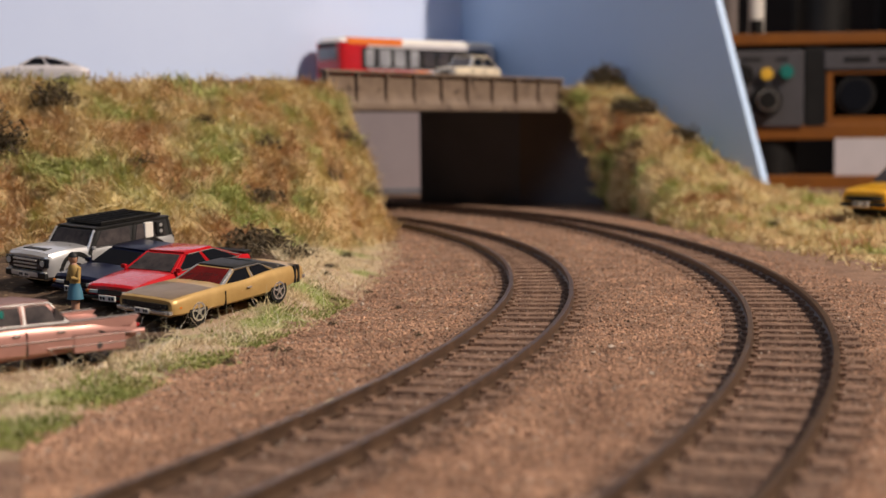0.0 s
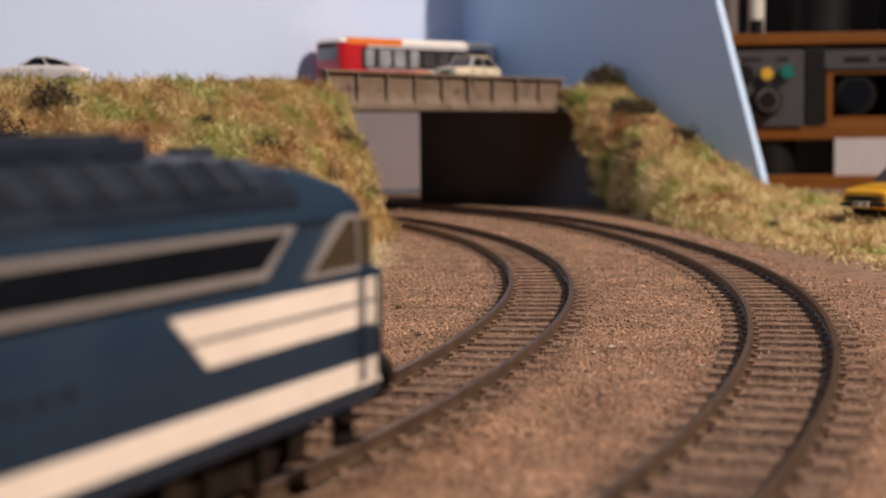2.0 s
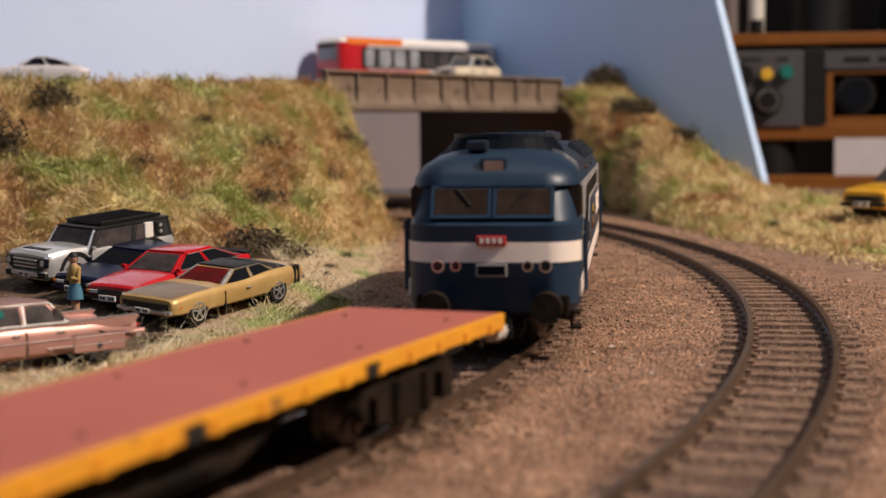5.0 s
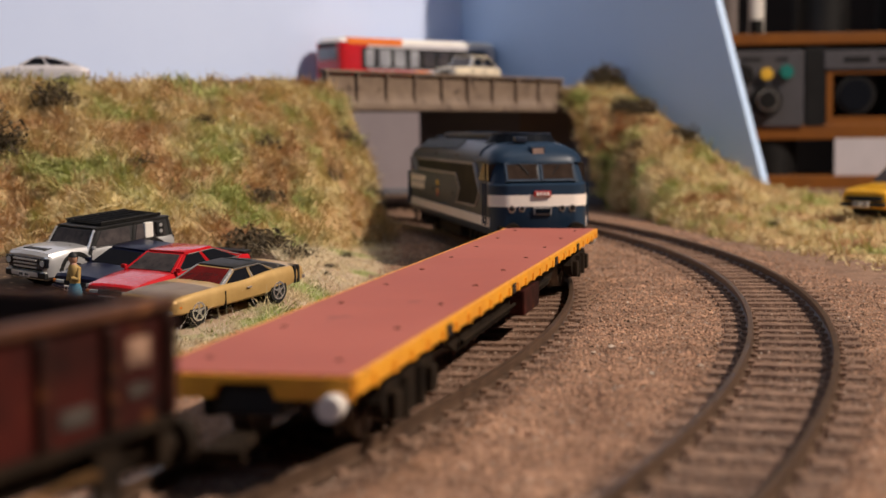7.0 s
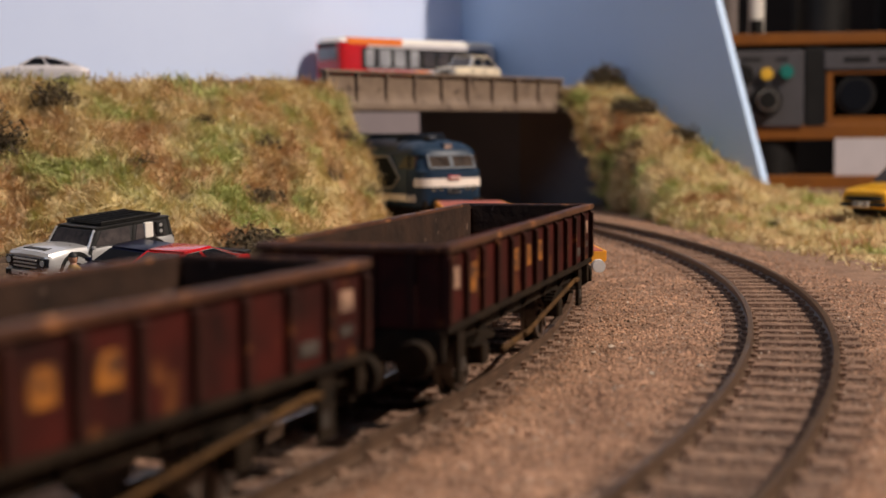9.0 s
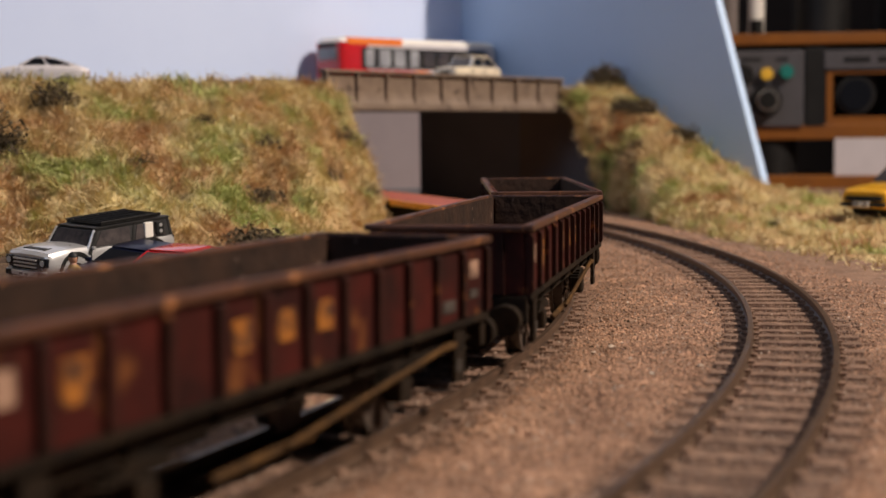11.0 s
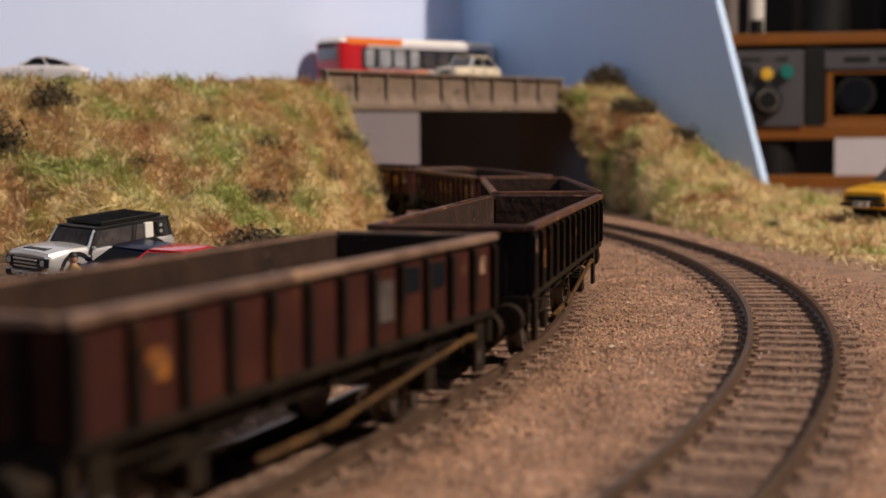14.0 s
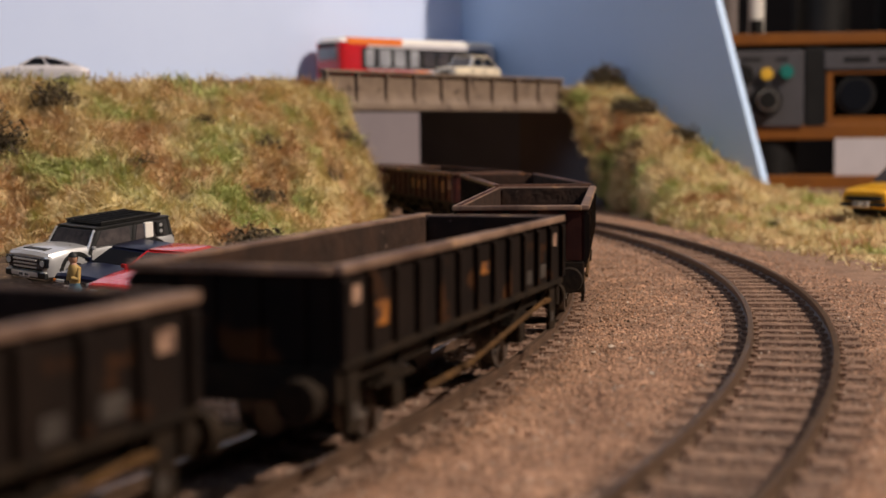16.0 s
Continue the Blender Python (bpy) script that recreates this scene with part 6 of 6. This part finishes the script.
def clump(name, c, r, n, seed, label, material, flat=0.8):
    """A bush of many small crumbs of foam foliage."""
    rnd = random.Random(seed)
    verts, faces = [], []
    for _ in range(n):
        a, b, q = rnd.uniform(0, 6.283), rnd.uniform(-0.3, 1), rnd.random() ** 0.45
        d = Vector((math.cos(a) * math.sqrt(max(0, 1 - b * b)), math.sin(a) * math.sqrt(max(0, 1 - b * b)), b * flat))
        lump = 0.75 + 0.5 * noise.noise(d * 2.3 + Vector((seed, 0, 0)))
        p = Vector(c) + d * r * q * lump * 1.25
        s = min(0.00085, r * rnd.uniform(0.05, 0.11))
        k = len(verts)
        ax = [Vector((rnd.uniform(-1, 1), rnd.uniform(-1, 1), rnd.uniform(-1, 1))) * s for _ in range(4)]
        verts += [p + v for v in ax]
        faces += [(k, k + 1, k + 2), (k, k + 1, k + 3), (k, k + 2, k + 3), (k + 1, k + 2, k + 3)]
    me = bpy.data.meshes.new(name)
    me.from_pydata(verts, [], faces)
    me.materials.append(material)
    return tagged(new(name, me), label, "bush", group="scrub bushes on the banks")


def bushes():
    k = 0
    for f, g, r in ((0.555, 0.74, 0.0100), (0.505, 0.45, 0.011), (0.485, 0.62, 0.009), (0.94, 0.50, 0.0065), (0.80, 0.40, 0.0060), (0.80, 0.16, 0.0075), (0.72, 0.55, 0.005), (0.97, 0.22, 0.0065), (0.90, 0.30, 0.006), (0.66, 0.36, 0.005)):
        p = slope_point(L_FOOT, L_TOP, f, g, 1) + Vector((0.001, -0.0045, 0.0015))
        clump("bush", p, r, int(620 * (r / 0.008) ** 2), 20 + k, "dark olive brown foam scrub on the grassy bank", M["scrub"])
        k += 1
    for f, g, r in ((0.13, 1.0, 0.014), (0.20, 0.82, 0.009), (0.29, 0.92, 0.0115), (0.43, 0.90, 0.0105), (0.22, 0.5, 0.006), (0.56, 0.8, 0.0055), (0.66, 0.55, 0.005), (0.74, 0.30, 0.0045), (0.62, 0.12, 0.003), (0.80, 0.12, 0.003)):
        p = slope_point(R_FOOT, R_TOP, f, g, -1) + Vector((-0.002, -0.004, 0.002))
        clump("bush", p, r, int(620 * (r / 0.008) ** 2), 40 + k, "dark olive brown foam scrub on the grassy bank", M["scrub"])
        k += 1
    rnd = random.Random(8)
    for x, y, r in ((-0.0365, 0.318, 0.0020), (-0.0335, 0.316, 0.0014), (-0.064, 0.322, 0.0024), (-0.060, 0.33, 0.0016), (-0.006, 0.338, 0.0012), (-0.048, 0.30, 0.0012), (-0.012, 0.39, 0.0014), (-0.053, 0.458, 0.0085), (-0.061, 0.468, 0.0095), (-0.045, 0.462, 0.0055), (-0.0565, 0.440, 0.0050), (-0.022, 0.43, 0.0016), (-0.030, 0.40, 0.0018), (-0.027, 0.36, 0.0016), (-0.044, 0.300, 0.0018), (-0.036, 0.47, 0.0028), (-0.046, 0.445, 0.0040), (-0.035, 0.44, 0.002), (-0.034, 0.525, 0.003), (-0.07, 0.285, 0.002)):
        clump("bush", (x, y, ground_z(x, y) + r * 0.2), r, int(240 + 30000 * r), 60 + k, "small dark tuft of dry scrub on the verge", M["scrub"], 0.6)
        k += 1


def grit():
    """Loose ballast grains: octahedra of uneven size, fewer with distance."""
    rng = np.random.default_rng(4)
    n = 190000
    y = 1 / (1 / 0.15 - rng.random(n) * (1 / 0.15 - 1 / 0.80))
    x = y * rng.uniform(-0.29, 0.33, n)
    keep = np.ones(n, bool)
    by_track = np.zeros(n, bool)
    size = rng.uniform(0.00011, 0.00038, n) * np.where(rng.random(n) < 0.04, 1.8, 1.0) * (0.75 + 0.5 * y / 0.4)
    for track in (INNER, OUTER):
        P = track[1][(track[1][:, 1] > 0.05) & (track[0] > -0.25)][::2]
        d = np.full(n, 9.0)
        for a in range(0, n, 4000):
            q = np.c_[x[a:a + 4000], y[a:a + 4000]]
            d[a:a + 4000] = np.sqrt(((q[:, None, :] - P[None]) ** 2).sum(2)).min(1)
        keep &= ~((d > 0.0072) & (d < 0.0102))
        keep &= ~((d < 0.0072) & (rng.random(n) < 0.25))
        # grains close to a track get the darker mix
        by_track |= d + rng.normal(0, 0.0022, n) < 0.0135
        size = np.where(d < 0.016, np.minimum(size, 0.00030), size)
    edge = np.interp(y, [0.15, 0.27, 0.32, 0.42, 0.65], [-0.08, -0.052, -0.040, -0.022, -0.018])
    keep &= ~((x < edge - 0.012) & (rng.random(n) < 0.8))
    keep &= x < 0.10 + 0.05 * (0.95 - y) + rng.uniform(-0.004, 0.006, n)
    x, y, size, by_track = x[keep], y[keep], size[keep], by_track[keep]
    base = np.array([(1, 0, 0), (-1, 0, 0), (0, 1, 0), (0, -1, 0), (0, 0, 1), (0, 0, -1)], float)
    tri = np.array([(0, 2, 4), (2, 1, 4), (1, 3, 4), (3, 0, 4), (2, 0, 5), (1, 2, 5), (3, 1, 5), (0, 3, 5)])
    verts, faces = [], []
    for i in range(len(x)):
        k = rng.uniform(0.6, 1.35, 3)
        a = rng.uniform(0, 6.283)
        b = base * k * size[i] + rng.normal(0, 0.18, (6, 3)) * size[i]
        ca, sa = math.cos(a), math.sin(a)
        b = np.c_[b[:, 0] * ca - b[:, 1] * sa, b[:, 0] * sa + b[:, 1] * ca, b[:, 2] * 0.8]
        z = GROUND + (0.00042 if by_track[i] else 0.0) + size[i] * 0.25 + 0.0003 * noise.noise(Vector((x[i], y[i], 0)) * 45) + 0.0003 * noise.noise(Vector((x[i], y[i], 0)) * 160)
        verts.append(b + np.array([x[i], y[i], z]))
        faces.append(tri + 6 * i)
    pale = list(range(0, len(faces), 60))
    stuff_mesh("pale_chips", np.concatenate([verts[i] + np.array([0, 0, 0.0001]) for i in pale]).tolist(), np.concatenate([tri + 6 * k for k in range(len(pale))]).tolist(), M["pale_grit"], "pale stone chips among the ballast", "gravel")
    for nm, flag, m_, label in (("ballast_grit", False, "grit", "loose brown ballast grains round the tracks"), ("dirty_grit", True, "track_grit", "darker ballast grains between the sleepers")):
        grains = [v for i, v in enumerate(verts) if i % 60 and by_track[i] == flag]
        stuff_mesh(nm, np.concatenate(grains).tolist(), np.concatenate([tri + 6 * k for k in range(len(grains))]).tolist(), M[m_], label, "gravel")


def debris():
    """Dark chips and crumbs strewn along the track bed."""
    rnd = random.Random(21)
    verts, faces = [], []
    for i in range(4600):
        track = OUTER if i % 3 == 2 else INNER
        s = rnd.uniform(0.0, 0.62)
        c, a = on(track, s), aim(track, s)
        off = rnd.choice((rnd.gauss(0.021, 0.006), rnd.gauss(-0.019, 0.005), rnd.gauss(0.0, 0.030)))
        p = c + Vector((math.sin(a), -math.cos(a), 0)) * off
        if 0.0068 < abs(off) < 0.0108:
            continue
        p.z = ground_z(p.x, p.y) + 0.0002
        r = rnd.uniform(0.00012, 0.00042)
        k = len(verts)
        verts += [p + Vector((rnd.uniform(-1, 1), rnd.uniform(-1, 1), rnd.uniform(-0.3, 0.8))) * r for _ in range(5)]
        faces += [(k, k + 1, k + 2), (k, k + 2, k + 3), (k + 1, k + 3, k + 4), (k, k + 3, k + 4), (k + 1, k + 2, k + 4)]
    stuff_mesh("track_debris", verts, faces, M["scrub"], "dark crumbs of debris beside the rails", "debris")


grow()
debris()
bushes()
grit()

# ---- motion of the train ----
PACE = [(0.0, -0.165), (1.0, -0.0720), (1.5, -0.0255), (2.0, 0.0185), (2.5, 0.0650), (3.0, 0.1070), (3.5, 0.1530), (4.2, 0.2255), (5.0, 0.306), (6.5, 0.465), (7.0, 0.5205), (8.0, 0.614), (9.0, 0.715), (11.0, 0.909), (12.5, 1.052), (14.5, 1.258), (16.0, 1.410)]


def head(t):
    """How far the front of the engine has come, in metres along the inner line."""
    ts, ss = zip(*PACE)
    return float(np.interp(t, ts, ss))


def ride(ob, back, length, base):
    """Keys a vehicle whose front end runs `back` metres behind the engine's."""
    rows = []
    for i in range(0, 81):
        t = i * 0.2
        mid = head(t) - back - length / 2
        mid = min(mid, 1.55)
        a, b = on(INNER, mid + base / 2), on(INNER, mid - base / 2)
        d = a - b
        rows.append((t, Matrix.Translation((a + b) / 2) @ Matrix.Rotation(math.atan2(d.y, d.x), 4, "Z")))
    walk(ob, rows)


def roll(ob, x, r):
    """Keys a wheelset turning without slip."""
    walk(ob, [(i / 15, Matrix.Translation((x, 0, r)) @ Matrix.Rotation(head(i / 15) / r, 4, "Y")) for i in range(241)])


def motions():
    for ob, back, length, base in TRAIN:
        ride(ob, back, length, base)
    for ob, x, r in SPIN:
        roll(ob, x, r)


motions()
